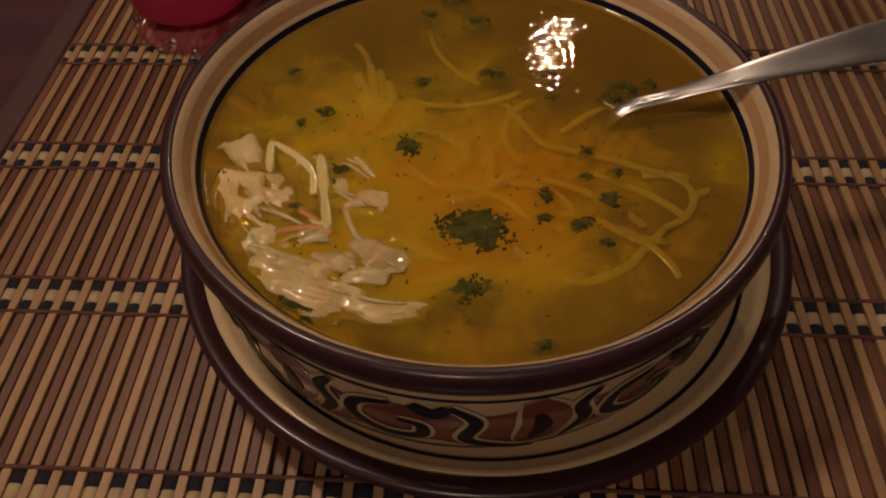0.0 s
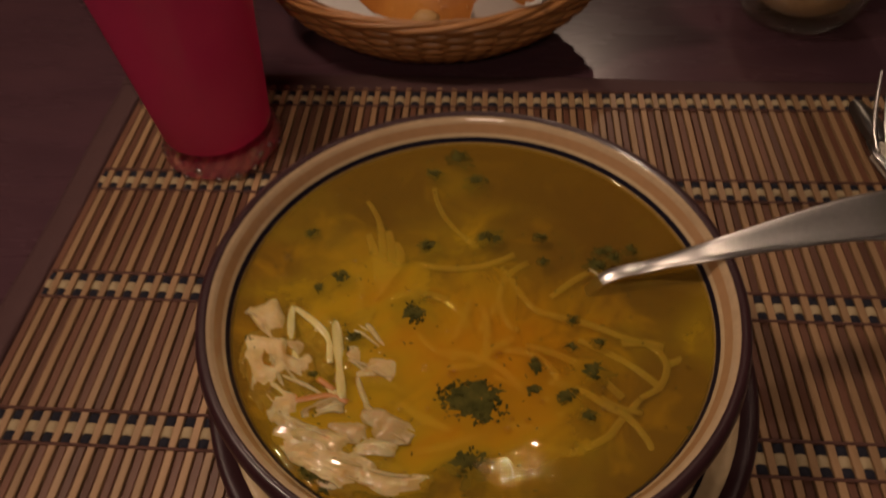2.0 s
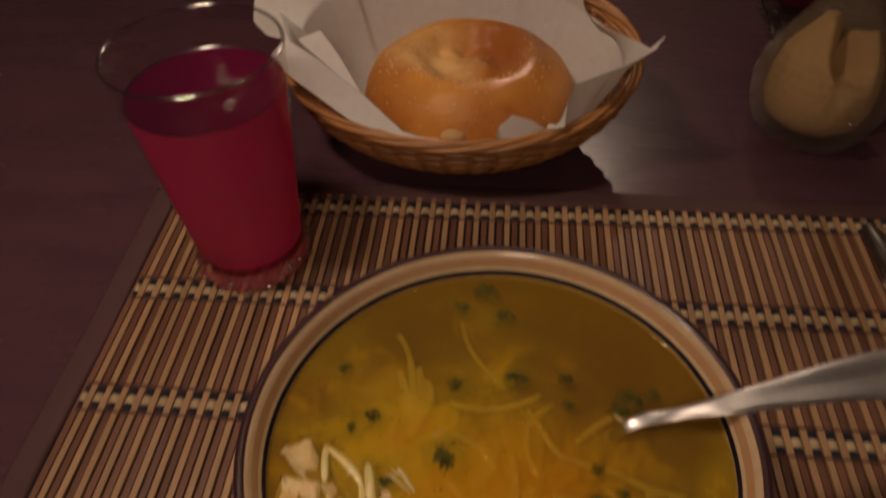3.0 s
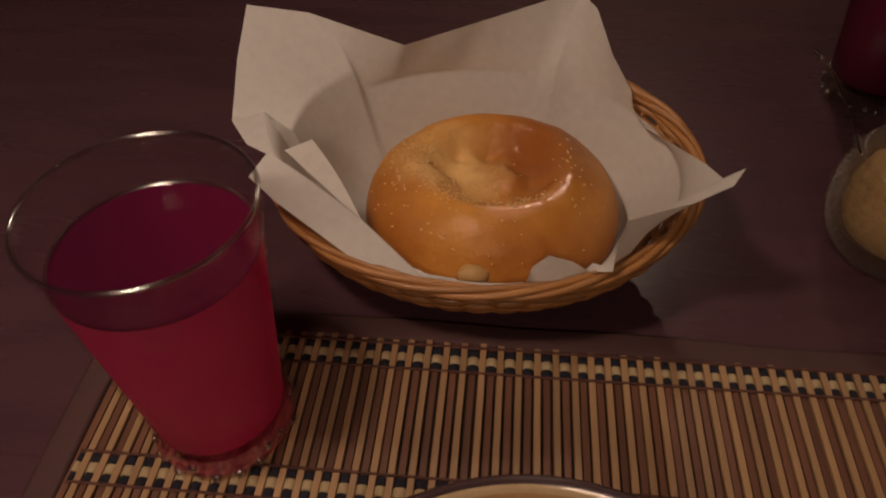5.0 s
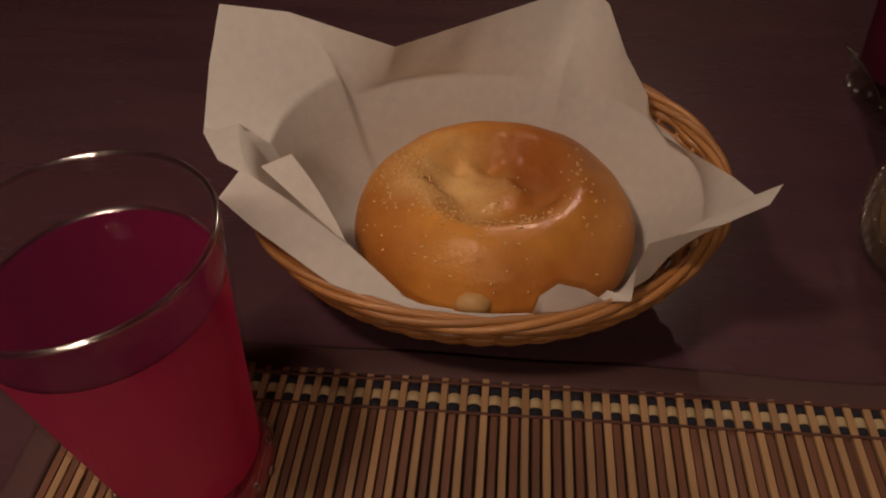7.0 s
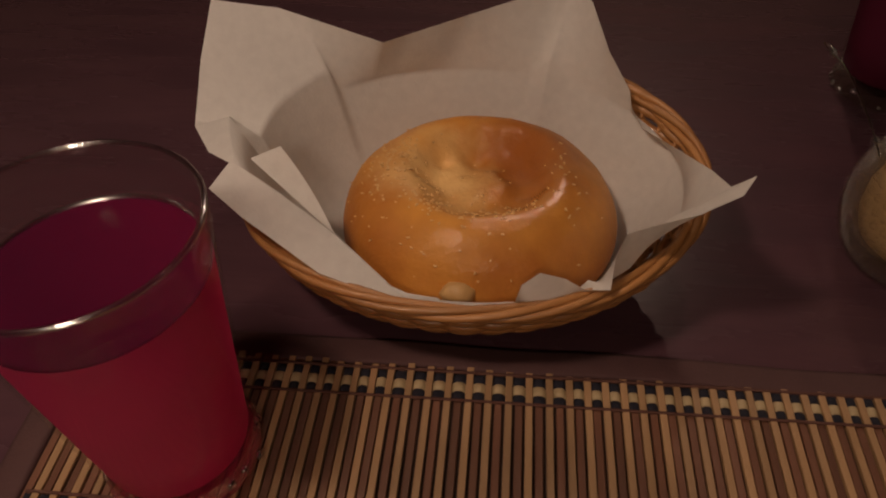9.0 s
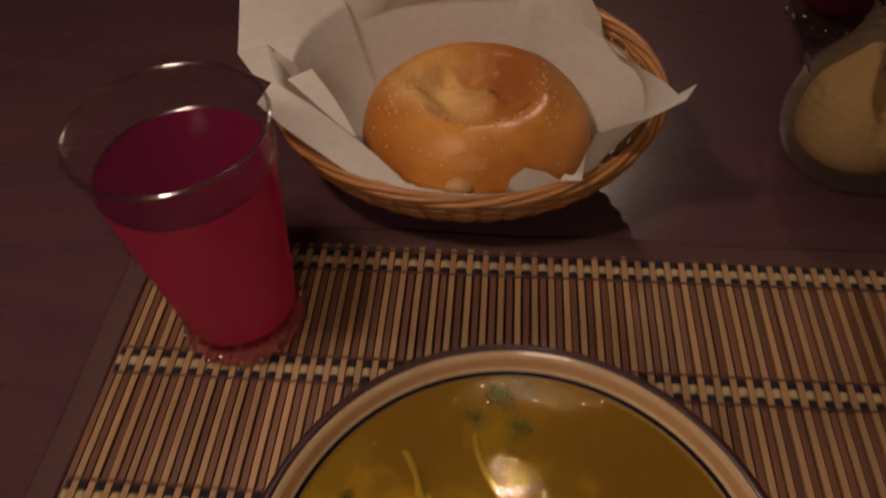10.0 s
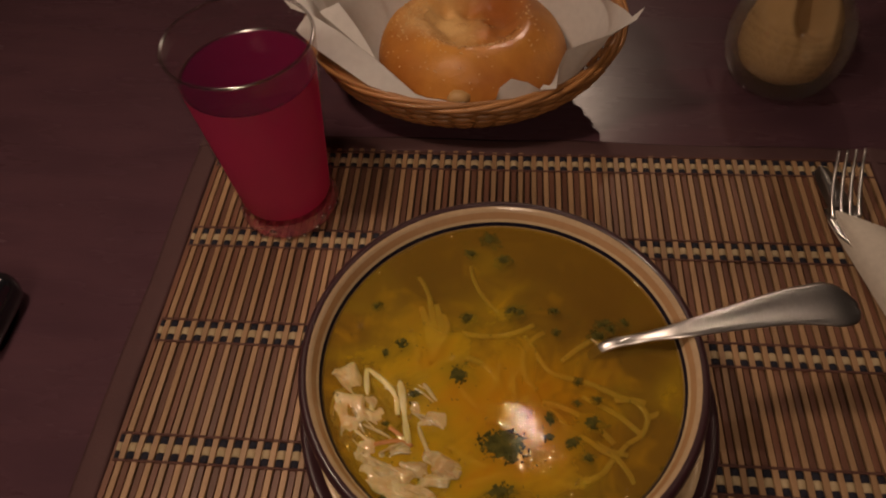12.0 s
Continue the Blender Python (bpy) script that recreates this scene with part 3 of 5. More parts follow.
part("inner_line", lathe([(r * WIDER, z - FOOT) for r, z in [(0.0804, 0.0603), (0.0809, 0.0614), (0.0814, 0.0623)]], 96), BLACK_GLAZE, bowl, "black painted line")
part("inner_cream", lathe([(r * WIDER, z - FOOT) for r, z in [(0.0814, 0.0623), (0.0822, 0.0638)]], 96), CREAM_GLAZE, bowl)
part("inner_band", lathe([(r * WIDER, z - FOOT) for r, z in [(0.0822, 0.0638), (0.0830, 0.0657), (0.0838, 0.0674)]], 96), TAN_GLAZE, bowl, "tan orange band")
part("pale_edge", lathe([(r * WIDER, z - FOOT) for r, z in [(0.0838, 0.0674), (0.0844, 0.0684), (0.0850, 0.0692), (0.0857, 0.0697)]], 96), EDGE_GLAZE, bowl, "worn pale edge")
part("lip", lathe([(r * WIDER, z - FOOT) for r, z in [(0.0854, 0.0693), (0.0862, 0.0703), (0.0876, 0.0706), (0.0890, 0.0697), (0.0897, 0.0670), (0.0895, 0.0640), (0.0884, 0.0612), (0.0858, 0.0592)]], 96), BROWN_GLAZE, bowl, "dark brown glazed lip")
for z, h, mt, lab in ((0.0568, 0.0006, TAN_GLAZE, "tan painted line"), (0.0535, 0.0007, BLACK_GLAZE, "black painted line"), (0.0205, 0.0010, BLACK_GLAZE, "black painted line")):
    part("painted_line", lathe([(wall_r(z - h) + 0.00025, z - h - FOOT), (wall_r(z) + 0.0003, z - FOOT), (wall_r(z + h) + 0.00025, z + h - FOOT)], 96), mt, bowl, lab)


def on_wall(a, z, proud):
    r = wall_r(z) + proud
    return (r * math.cos(a), r * math.sin(a), z - FOOT)


def stroke(points, width, proud):
    """A painted brush stroke on the bowl's side; points are (angle in metres along the wall, height), width a function of 0..1."""
    line = smooth_line([(u, 0.0372 + (z - 0.0375) * 1.22, 0) for u, z in points], 7)
    n, rows = len(line), []
    for i, p in enumerate(line):
        d = (line[min(i + 1, n - 1)] - line[max(i - 1, 0)]).normalized()
        w = width(i / (n - 1))
        row = []
        for s in (-1, -0.5, 0, 0.5, 1):
            u, z = p.x - d.y * w * s, p.y + d.x * w * s
            row.append(on_wall(u / 0.083, z, proud + (0.00008 if abs(s) < 1 else 0)))
        rows.append(row)
    return grid_mesh(rows)


def taper(w, end=0.25):
    return lambda t: w * (end + (1 - end) * math.sin(math.pi * min(max(t, 0.02), 0.98)) ** 0.6)


MOTIFS = 8
band = []
for k in range(193):
    u = k / 192 * 2 * math.pi * 0.083
    low, high = 0.0252 + 0.0012 * math.sin(k * 0.9) + 0.001 * noise.noise((k * 0.3, 1, 0)), 0.0468 + 0.0016 * math.sin(k * 0.55) + 0.002 * noise.noise((k * 0.2, 5, 0))
    band.append([on_wall(u / 0.083, low + (high - low) * f, 0.0003) for f in (0.0, 0.25, 0.5, 0.75, 1.0)])
part("brick_band", grid_mesh(band), BRICK_GLAZE, bowl, "brick red painted ground")
for k in range(MOTIFS):
    u0 = (k / MOTIFS * 2 * math.pi - 1.68) * 0.083
    curls = ([(u0 - 0.008, 0.0475), (u0 - 0.017, 0.044), (u0 - 0.019, 0.036), (u0 - 0.011, 0.0305), (u0 - 0.002, 0.032), (u0 - 0.001, 0.038), (u0 - 0.007, 0.040)],
             [(u0 + 0.006, 0.049), (u0 + 0.0125, 0.042), (u0 + 0.010, 0.032), (u0 + 0.020, 0.0265), (u0 + 0.028, 0.025)])
    for line in curls:
        part("outline", stroke(line, taper(0.0033, 0.5), 0.0006), CREAM_GLAZE, bowl, "cream outline")
        part("curl", stroke(line, taper(0.0020, 0.5), 0.0009), BLACK_GLAZE, bowl, "black curl")
    leaf = [(u0 + 0.026, 0.050), (u0 + 0.030, 0.039), (u0 + 0.025, 0.028)]
    part("outline", stroke(leaf, taper(0.0080, 0.3), 0.0005), CREAM_GLAZE, bowl, "cream outline")
    part("leaf", stroke(leaf, taper(0.0064, 0.3), 0.0008), BRICK_GLAZE, bowl, "brick red leaf")
    part("leaf_core", stroke([(u0 + 0.0275, 0.044), (u0 + 0.0290, 0.037), (u0 + 0.0265, 0.031)], taper(0.0024, 0.2), 0.0011), BLACK_GLAZE, bowl)
    part("bud", stroke([(u0 - 0.003, 0.0485), (u0 + 0.002, 0.0450), (u0 + 0.006, 0.0485)], taper(0.0024, 0.5), 0.0010), BLACK_GLAZE, bowl)
    hook = [(u0 + 0.042, 0.050), (u0 + 0.038, 0.044), (u0 + 0.040, 0.036), (u0 + 0.035, 0.028)]
    part("outline", stroke(hook, taper(0.0032, 0.4), 0.0006), CREAM_GLAZE, bowl, "cream outline")
    part("hook", stroke(hook, taper(0.0020, 0.4), 0.0009), BLACK_GLAZE, bowl, "black hook")

# ---- soup ----
SOUP_Z = 0.0592
soup = thing("noodle_soup", (BOWL.x, BOWL.y, SOUP_Z), "yellow chicken noodle broth with dill, filling the bowl", "soup")
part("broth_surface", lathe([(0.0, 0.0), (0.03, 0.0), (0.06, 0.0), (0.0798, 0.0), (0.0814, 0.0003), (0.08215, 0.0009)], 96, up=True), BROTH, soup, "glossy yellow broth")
bed = bmesh.new()
rows = []
for k in range(64):
    a = 2 * math.pi * k / 64
    rows.append([((0.0816 * j / 16) * math.cos(a), (0.0816 * j / 16) * math.sin(a), (-0.0048 + 0.0018 * noise.noise((0.0816 * j / 16 * math.cos(a) * 30, 0.0816 * j / 16 * math.sin(a) * 30, 3))) * (1 - (j / 16) ** 10)) for j in range(17)])
bed = grid_mesh(rows, closed_u=True)
bmesh.ops.remove_doubles(bed, verts=bed.verts, dist=1e-6)
bmesh.ops.recalc_face_normals(bed, faces=bed.faces)
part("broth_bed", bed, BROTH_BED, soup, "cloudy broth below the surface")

NOODLES = [
    [(0.009, -0.029), (0.014, -0.038), (0.020, -0.047), (0.027, -0.050), (0.039, -0.053), (0.050, -0.058), (0.059, -0.061), (0.063, -0.068), (0.060, -0.076), (0.053, -0.081)],
    [(0.053, -0.081), (0.046, -0.089), (0.041, -0.095), (0.030, -0.100), (0.023, -0.099)],
    [(0.035, -0.059), (0.049, -0.066), (0.056, -0.072), (0.063, -0.079), (0.067, -0.086)],
    [(0.024, -0.076), (0.035, -0.079), (0.042, -0.084), (0.048, -0.087), (0.053, -0.094), (0.055, -0.099)],
    [(0.071, -0.064), (0.065, -0.067), (0.062, -0.068)],
    [(0.033, -0.117), (0.040, -0.116), (0.049, -0.117)],
    [(0.026, -0.042), (0.035, -0.034), (0.042, -0.029)],
    [(-0.002, -0.044), (-0.004, -0.052), (-0.007, -0.061)],
    [(0.010, -0.044), (0.004, -0.050), (0.002, -0.057)],
]
LEFT_NOODLES = [
    [(-0.010, -0.072), (0.001, -0.072), (0.009, -0.077), (0.016, -0.078), (0.025, -0.083)],
    [(-0.009, -0.101), (0.001, -0.096), (0.012, -0.092), (0.023, -0.093)],
    [(-0.064, -0.050), (-0.063, -0.058), (-0.061, -0.067), (-0.057, -0.076)],
    [(-0.063, -0.052), (-0.054, -0.059), (-0.049, -0.065), (-0.047, -0.074)],
    [(-0.045, -0.030), (-0.041, -0.041), (-0.041, -0.050), (-0.038, -0.055), (-0.036, -0.048)],
    [(-0.058, -0.075), (-0.051, -0.078), (-0.044, -0.085), (-0.038, -0.092)],
    [(-0.024, -0.086), (-0.015, -0.091), (-0.006, -0.095)],
    [(-0.021, -0.102), (-0.012, -0.101), (-0.003, -0.098)],
    [(-0.042, -0.099), (-0.032, -0.103), (-0.020, -0.107)],
    [(-0.048, -0.057), (-0.046, -0.064), (-0.044, -0.074), (-0.041, -0.087)],
]
BUNDLE = [[(-0.037 + o, -0.010 - far), (-0.034 + 0.9 * o, -0.026), (-0.033 + 0.5 * o, -0.045 + far)] for o, far in ((-0.0046, 0.006), (-0.0010, 0.0), (0.0028, 0.004), (0.0062, 0.010))]
SHALLOW = {11: -0.0002, 12: -0.0001, 14: -0.0004, 18: -0.0002}
for k, line in enumerate(NOODLES + LEFT_NOODLES + BUNDLE):
    bundled = k >= len(NOODLES) + len(LEFT_NOODLES)
    lift = SHALLOW.get(k, -0.0015 if bundled else -0.0028 - 0.0006 * (k % 3))
    wide = 0.0018 if bundled else (0.0019 if k in (9, 18) else 0.0014)
    pts = [(x - BOWL.x, y + 0.001 - BOWL.y, lift + (0.0 if bundled else 0.0003) * math.sin(3 * i + k)) for i, (x, y) in enumerate(line)]
    part("noodle", tube(smooth_line(pts, 7), lambda t, w=wide: w * (0.45 + 0.55 * math.sin(math.pi * (0.05 + 0.90 * t)) ** 0.4), 10, flat=0.32), NOODLE, soup, "pale egg noodle")

rnd = random.Random(17)
for k in range(4, 20):
    cx, cy = (rnd.uniform(-0.055, 0.010), rnd.uniform(-0.085, -0.015)) if k < 8 else (rnd.uniform(-0.005, 0.050), rnd.uniform(-0.110, -0.055))
    a, turn = rnd.uniform(0, 6.28), rnd.choice((-1, 1)) * rnd.uniform(6, 20)
    pts, p = [], Vector((cx - BOWL.x, cy + 0.001 - BOWL.y, -0.0024 - 0.0012 * rnd.random()))
    for i in range(14):
        pts.append(p.copy())
        p += Vector((math.cos(a), math.sin(a), 0.02 * math.sin(i))) * 0.0028
        a += turn * 0.0028 * 3
        if math.hypot(p.x, p.y) > 0.068:
            break
    if len(pts) > 4:
        part("noodle", tube(pts, rnd.uniform(0.0010, 0.0016), 8, flat=0.35), NOODLE, soup, "sunken egg noodle")

drops = bmesh.new()
for k in range(200):
    if k < 130:
        x, y = rnd.gauss(-0.048, 0.016), rnd.gauss(-0.078, 0.022)
    else:
        x, y = rnd.uniform(-0.075, 0.075), rnd.uniform(-0.125, 0.025)
    x, y = x - BOWL.x, y + 0.001 - BOWL.y
    r = rnd.uniform(0.0004, 0.0009) if k % 6 else rnd.uniform(0.0009, 0.0015)
    if math.hypot(x, y) > 0.0765 - r:
        continue
    h = r * rnd.uniform(0.12, 0.30)
    rows_ = [[(x + r * f * math.cos(t), y + r * f * math.sin(t), 0.0001 + h * (1 - f * f)) for f in (0.02, 0.3, 0.55, 0.8, 1.0)] for t in (2 * math.pi * q / 14 for q in range(14))]
    grid_mesh(rows_, closed_u=True, bm=drops)
bmesh.ops.recalc_face_normals(drops, faces=drops.faces)
drops.normal_update()
bmesh.ops.reverse_faces(drops, faces=[f for f in drops.faces if f.normal.z < 0])
tagged(part("melted_fat", drops, FAT, soup, "small shiny drops of fat"), kind="stuff")

MEAT = [
    ([(-0.074, -0.053), (-0.068, -0.056), (-0.062, -0.064)], 0.0042, 0.0004), ([(-0.070, -0.062), (-0.065, -0.075), (-0.062, -0.087)], 0.0064, -0.0010),
    ([(-0.060, -0.066), (-0.052, -0.071), (-0.045, -0.078)], 0.0042, -0.0010), ([(-0.041, -0.070), (-0.033, -0.074), (-0.025, -0.078)], 0.0046, -0.0003),
    ([(-0.051, -0.093), (-0.045, -0.090), (-0.038, -0.090)], 0.0022, 0.0008), ([(-0.033, -0.091), (-0.025, -0.096), (-0.018, -0.100)], 0.0036, 0.0004),
    ([(-0.057, -0.099), (-0.042, -0.108), (-0.028, -0.112), (-0.012, -0.113)], 0.0041, 0.0003), ([(-0.059, -0.094), (-0.046, -0.100), (-0.034, -0.102), (-0.022, -0.104)], 0.0026, 0.0005),
]
SUNKEN_MEAT = [
    ([(-0.070, -0.071), (-0.070, -0.081), (-0.064, -0.092)], 0.0046, -0.0014), ([(-0.053, -0.108), (-0.043, -0.113), (-0.033, -0.116)], 0.0036, -0.0006),
    ([(-0.068, -0.066), (-0.058, -0.074), (-0.050, -0.080)], 0.0060, -0.0008), ([(-0.056, -0.054), (-0.050, -0.062), (-0.047, -0.070)], 0.0050, -0.0013),
    ([(-0.046, -0.094), (-0.036, -0.100), (-0.026, -0.108)], 0.0050, -0.0010), ([(-0.064, -0.082), (-0.056, -0.089), (-0.046, -0.094)], 0.0044, -0.0007),
    ([(-0.060, -0.091), (-0.053, -0.096), (-0.046, -0.102)], 0.0036, 0.0), ([(-0.064, -0.086), (-0.057, -0.083), (-0.049, -0.085)], 0.0028, -0.0008), ([(0.0400, -0.0300), (0.0430, -0.0320), (0.0455, -0.0318)], 0.0016, 0.0006),
]
rnd = random.Random(31)
for k, (line, w, lift) in enumerate(MEAT + SUNKEN_MEAT):
    pts = smooth_line([(x * 1.07 + 0.0014 - BOWL.x if x < 0 else x - BOWL.x, y + 0.001 - BOWL.y, lift - (0.0006 if k < len(MEAT) else 0.0010) + 0.0005 * math.sin(2.1 * i + k)) for i, (x, y) in enumerate(line)], 12)
    bm = tube(pts, lambda t, w=w: 1.32 * w * (0.18 + 0.82 * math.sin(math.pi * (0.08 + 0.86 * t)) ** 0.7), 44, flat=0.25)
    d = (pts[-1] - pts[0]).normalized()
    side = Vector((-d.y, d.x, 0))
    for v in bm.verts:
        q = v.co.copy()
        u, s = q.dot(d), q.dot(side)
        # grain runs along the piece, the edges are torn
        v.co.z += 0.00065 * noise.noise(Vector((u * 50, s * 600, k))) + 0.00038 * noise.noise(Vector((u * 90, s * 1900, k + 2))) + 0.0017 * noise.noise(q * 170 + Vector((k, 0, 0)))
        v.co += side * (0.0014 * noise.noise(Vector((u * 190, s * 90, k + 4)))) + d * (0.0016 * noise.noise(Vector((u * 60, s * 420, k + 9))))
    shred = part("chicken_shred", bm, CHICKEN, soup, "pale shredded chicken")
    for j in range(int(1 + w * 250)):
        off = rnd.uniform(-0.9, 0.9) * w
        lo = rnd.randint(0, len(pts) // 2)
        hi = rnd.randint(lo + 8, len(pts) - 1)
        strand = [p + side * (off + 0.0005 * math.sin(i * 0.3 + j)) + Vector((0, 0, 0.0003 + 0.30 * w * math.sqrt(max(0.05, 1 - (off / w) ** 2)))) for i, p in enumerate(pts[lo:hi + 1])]
        rr = rnd.uniform(0.0003, 0.0007)
        part("meat_fibre", tube(strand, lambda t, rr=rr: rr * (0.3 + 0.7 * math.sin(math.pi * (0.08 + 0.84 * t))), 8, flat=0.5), CHICKEN, shred)
for k in range(14):
    # long thin shreds that lie across the pieces, on one slope
    x, y = rnd.uniform(-0.066, -0.024), rnd.uniform(-0.104, -0.058)
    a, length = rnd.gauss(-0.72, 0.22), rnd.uniform(0.010, 0.024)
    pts = []
    for i in range(12):
        u = i / 11 - 0.5
        p = Vector((x - BOWL.x + math.cos(a) * length * u + 0.0016 * u * u * 4, y - BOWL.y + math.sin(a) * length * u + 0.0010 * math.sin(5 * u + k), rnd.uniform(-0.0001, 0.0001) - 0.0002 - 0.0030 * u * u + 0.0004 * math.sin(k)))
        if math.hypot(p.x, p.y) < 0.0765:
            pts.append(p)
    if len(pts) > 5:
        rr = rnd.uniform(0.0005, 0.0011)
        part("chicken_shred", tube(smooth_line(pts, 2), lambda t, rr=rr: rr * (0.35 + 0.65 * math.sin(math.pi * (0.06 + 0.88 * t))), 8, flat=0.6), CHICKEN, soup, "long thin shred of chicken")
for line in ([(-0.059, -0.089), (-0.046, -0.086), (-0.039, -0.088)], [(-0.050, -0.080), (-0.044, -0.084)]):
    pts = smooth_line([(x - BOWL.x, y + 0.001 - BOWL.y, -0.0004) for x, y in line], 8)
    part("carrot_strip", tube(pts, 0.0012, 8, flat=0.7), CARROT, soup, "orange carrot strip")

HERBS = [(-0.049, -0.037, 4), (-0.021, -0.053, 7), (-0.041, -0.063, 2.5), (0.020, -0.072, 4.5), (0.019, -0.081, 3.5), (0.039, -0.074, 5), (0.030, -0.083, 5), (0.036, -0.089, 3),
         (0.000, -0.106, 6.5), (0.004, -0.017, 5), (-0.018, -0.022, 4), (0.023, -0.016, 3), (0.024, -0.028, 2.5), (-0.001, 0.013, 5), (-0.018, 0.017, 4), (-0.010, 0.0255, 6), (0.033, -0.053, 2.5),
         (0.032, -0.064, 2.5), (0.041, -0.062, 2.5), (0.018, -0.122, 3), (-0.048, -0.1115, 4), (-0.041, -0.1145, 4), (-0.0755, -0.066, 2), (0.067, -0.092, 2), (-0.063, -0.017, 3), (-0.056, -0.043, 3), (-0.040, -0.064, 3), (-0.041, -0.068, 2), (-0.052, -0.078, 2), (0.056, -0.021, 3), (0.046, -0.022, 4)]
BIG_RING = (0.0, -0.0845)


def sprig(count, spread, seed, ring=False):
    """Many small chopped dill blades, lying in the wet."""
    rnd = random.Random(seed)
    bm = bmesh.new()
    for i in range(count):
        a, r = rnd.uniform(0, 2 * math.pi), spread * math.sqrt(rnd.random())
        if ring:
            a = rnd.uniform(0, 2 * math.pi)
            r = abs(rnd.gauss(0.80, 0.12)) if i % 5 < 2 else 0.9 * math.sqrt(rnd.random())
            x, y = 0.0120 * r * math.cos(a), 0.0084 * r * math.sin(a)
            if a < 0.9 or a > 5.2:
                x, y = x + rnd.gauss(0, 0.0016), y + rnd.gauss(0, 0.0016)
        else:
            lean = seed * 1.7
            u, v = r * math.cos(a) * 1.5 + rnd.gauss(0, spread * 0.25), r * math.sin(a) * 0.75 + rnd.gauss(0, spread * 0.2)
            x, y = u * math.cos(lean) - v * math.sin(lean), u * math.sin(lean) + v * math.cos(lean)
        t, length, w = rnd.uniform(0, math.pi), rnd.uniform(0.0007, 0.0022), rnd.uniform(0.00022, 0.00050)
        dx, dy = math.cos(t) * length / 2, math.sin(t) * length / 2
        z = rnd.uniform(-0.0014, 0.0001)
        tilt = rnd.uniform(-0.0004, 0.0006)
        tube([(x - dx, y - dy, z), (x, y, z + 0.0002), (x + dx, y + dy, z + tilt)], w, 4, flat=0.6, bm=bm)
    return bm


def leaf_patch(bm, rx, ry, seed):
    """Ragged wet leaf scraps that lie just under the surface."""
    rnd = random.Random(seed)
    for i in range(6):
        a, f = rnd.uniform(0, 2 * math.pi), rnd.uniform(0.0, 0.55)
        cx, cy, z = rx * f * math.cos(a), ry * f * math.sin(a), 0.00012 - 0.00008 * i
        ring = []
        for q in range(26):
            t = 2 * math.pi * q / 26
            d = 0.62 + 0.65 * noise.noise(Vector((math.cos(t) * 1.8 + seed, math.sin(t) * 1.8, i))) + rnd.uniform(-0.16, 0.16)
            d = max(0.12, d)
            ring.append([(cx, cy, z), (cx + 0.5 * rx * d * math.cos(t), cy + 0.5 * ry * d * math.sin(t), z + 0.0001), (cx + rx * d * math.cos(t), cy + ry * d * math.sin(t), z - 0.0008)])
        grid_mesh(ring, closed_u=True, bm=bm)
    return bm


HERBS += [(0.0440, -0.0285, 5), (0.0500, -0.0245, 3.5)]
for k, (x, y, r) in enumerate(HERBS):
    ob = part("dill_clump", leaf_patch(sprig(int(8 + 2.2 * r * r), r * 0.00046, k), r * 0.00110, r * 0.00088, k + 3), HERB, soup, "chopped dark green dill")
    ob.location = (x - BOWL.x, y + 0.001 - BOWL.y, 0)
ob = part("dill_clump", leaf_patch(leaf_patch(sprig(420, 0.01, 99, ring=True), 0.0145, 0.0100, 41), 0.0120, 0.0090, 47), HERB, soup, "large ring-shaped clump of dark green dill")
ob.location = (BIG_RING[0] - BOWL.x, BIG_RING[1] - BOWL.y, 0)
rnd = random.Random(5)
fleck = bmesh.new()
for i in range(150):
    a, r = rnd.uniform(0, 2 * math.pi), 0.075 * math.sqrt(rnd.random())
    t, length = rnd.uniform(0, math.pi), rnd.uniform(0.0004, 0.0014)
    x, y = r * math.cos(a), r * math.sin(a)
    tube([(x, y, 0.0001), (x + length * math.cos(t), y + length * math.sin(t), 0.0001)], 0.0002, 4, bm=fleck)
tagged(part("chopped_dill", fleck, HERB, soup, "scattered green flecks"), kind="stuff")

# ---- spoon in the soup ----
spoon = thing("soup_spoon", (0.0455, -0.0340, 0.0585), "stainless steel spoon leaning on the bowl's lip", "spoon")


def spoon_handle():
    line = smooth_line([(-0.030, -0.012, -0.026), (-0.011, -0.0045, -0.0105), (0.0, 0.0, 0.0012), (0.016, 0.0030, 0.0050), (0.034, 0.0045, 0.0116), (0.058, 0.0100, 0.0156), (0.082, 0.0148, 0.0188), (0.101, 0.0160, 0.0205), (0.1115, 0.0155, 0.0198)], 8)
    n, rows = len(line), []
    d0 = Vector((0.97, 0.22, 0)).normalized()
    side = Vector((-d0.y, d0.x, 0))
    for i, p in enumerate(line):
        t = i / (n - 1)
        w = 0.0026 + 0.0088 * min(max((t - 0.40) / 0.46, 0), 1) ** 1.2
        if t > 0.84:
            w *= math.sqrt(max(1 - ((t - 0.84) / 0.163) ** 2, 0.02))
        h = 0.0011
        up = Vector((0, -0.13, 1)).normalized()
        sd = (side + Vector((0, 0, 0.13))).normalized()
        rows.append([p + sd * (w * s) + up * (h * z - 0.0016 * (1 - s * s) * min(1, max(0, (t - 0.4) / 0.3))) for s, z in
                     ((-1, 0), (-0.85, 0.7), (-0.4, 1), (0, 1.05), (0.4, 1), (0.85, 0.7), (1, 0), (0.85, -0.7), (0.4, -1), (0, -1), (-0.4, -1), (-0.85, -0.7))])
    bm = grid_mesh(rows, closed_v=True)
    bm.verts.ensure_lookup_table()
    bm.faces.new([bm.verts[k] for k in range(12)])
    bm.faces.new([bm.verts[len(bm.verts) - 1 - k] for k in range(12)])
    bmesh.ops.recalc_face_normals(bm, faces=bm.faces)
    return bm


part("handle", spoon_handle(), STEEL, spoon)
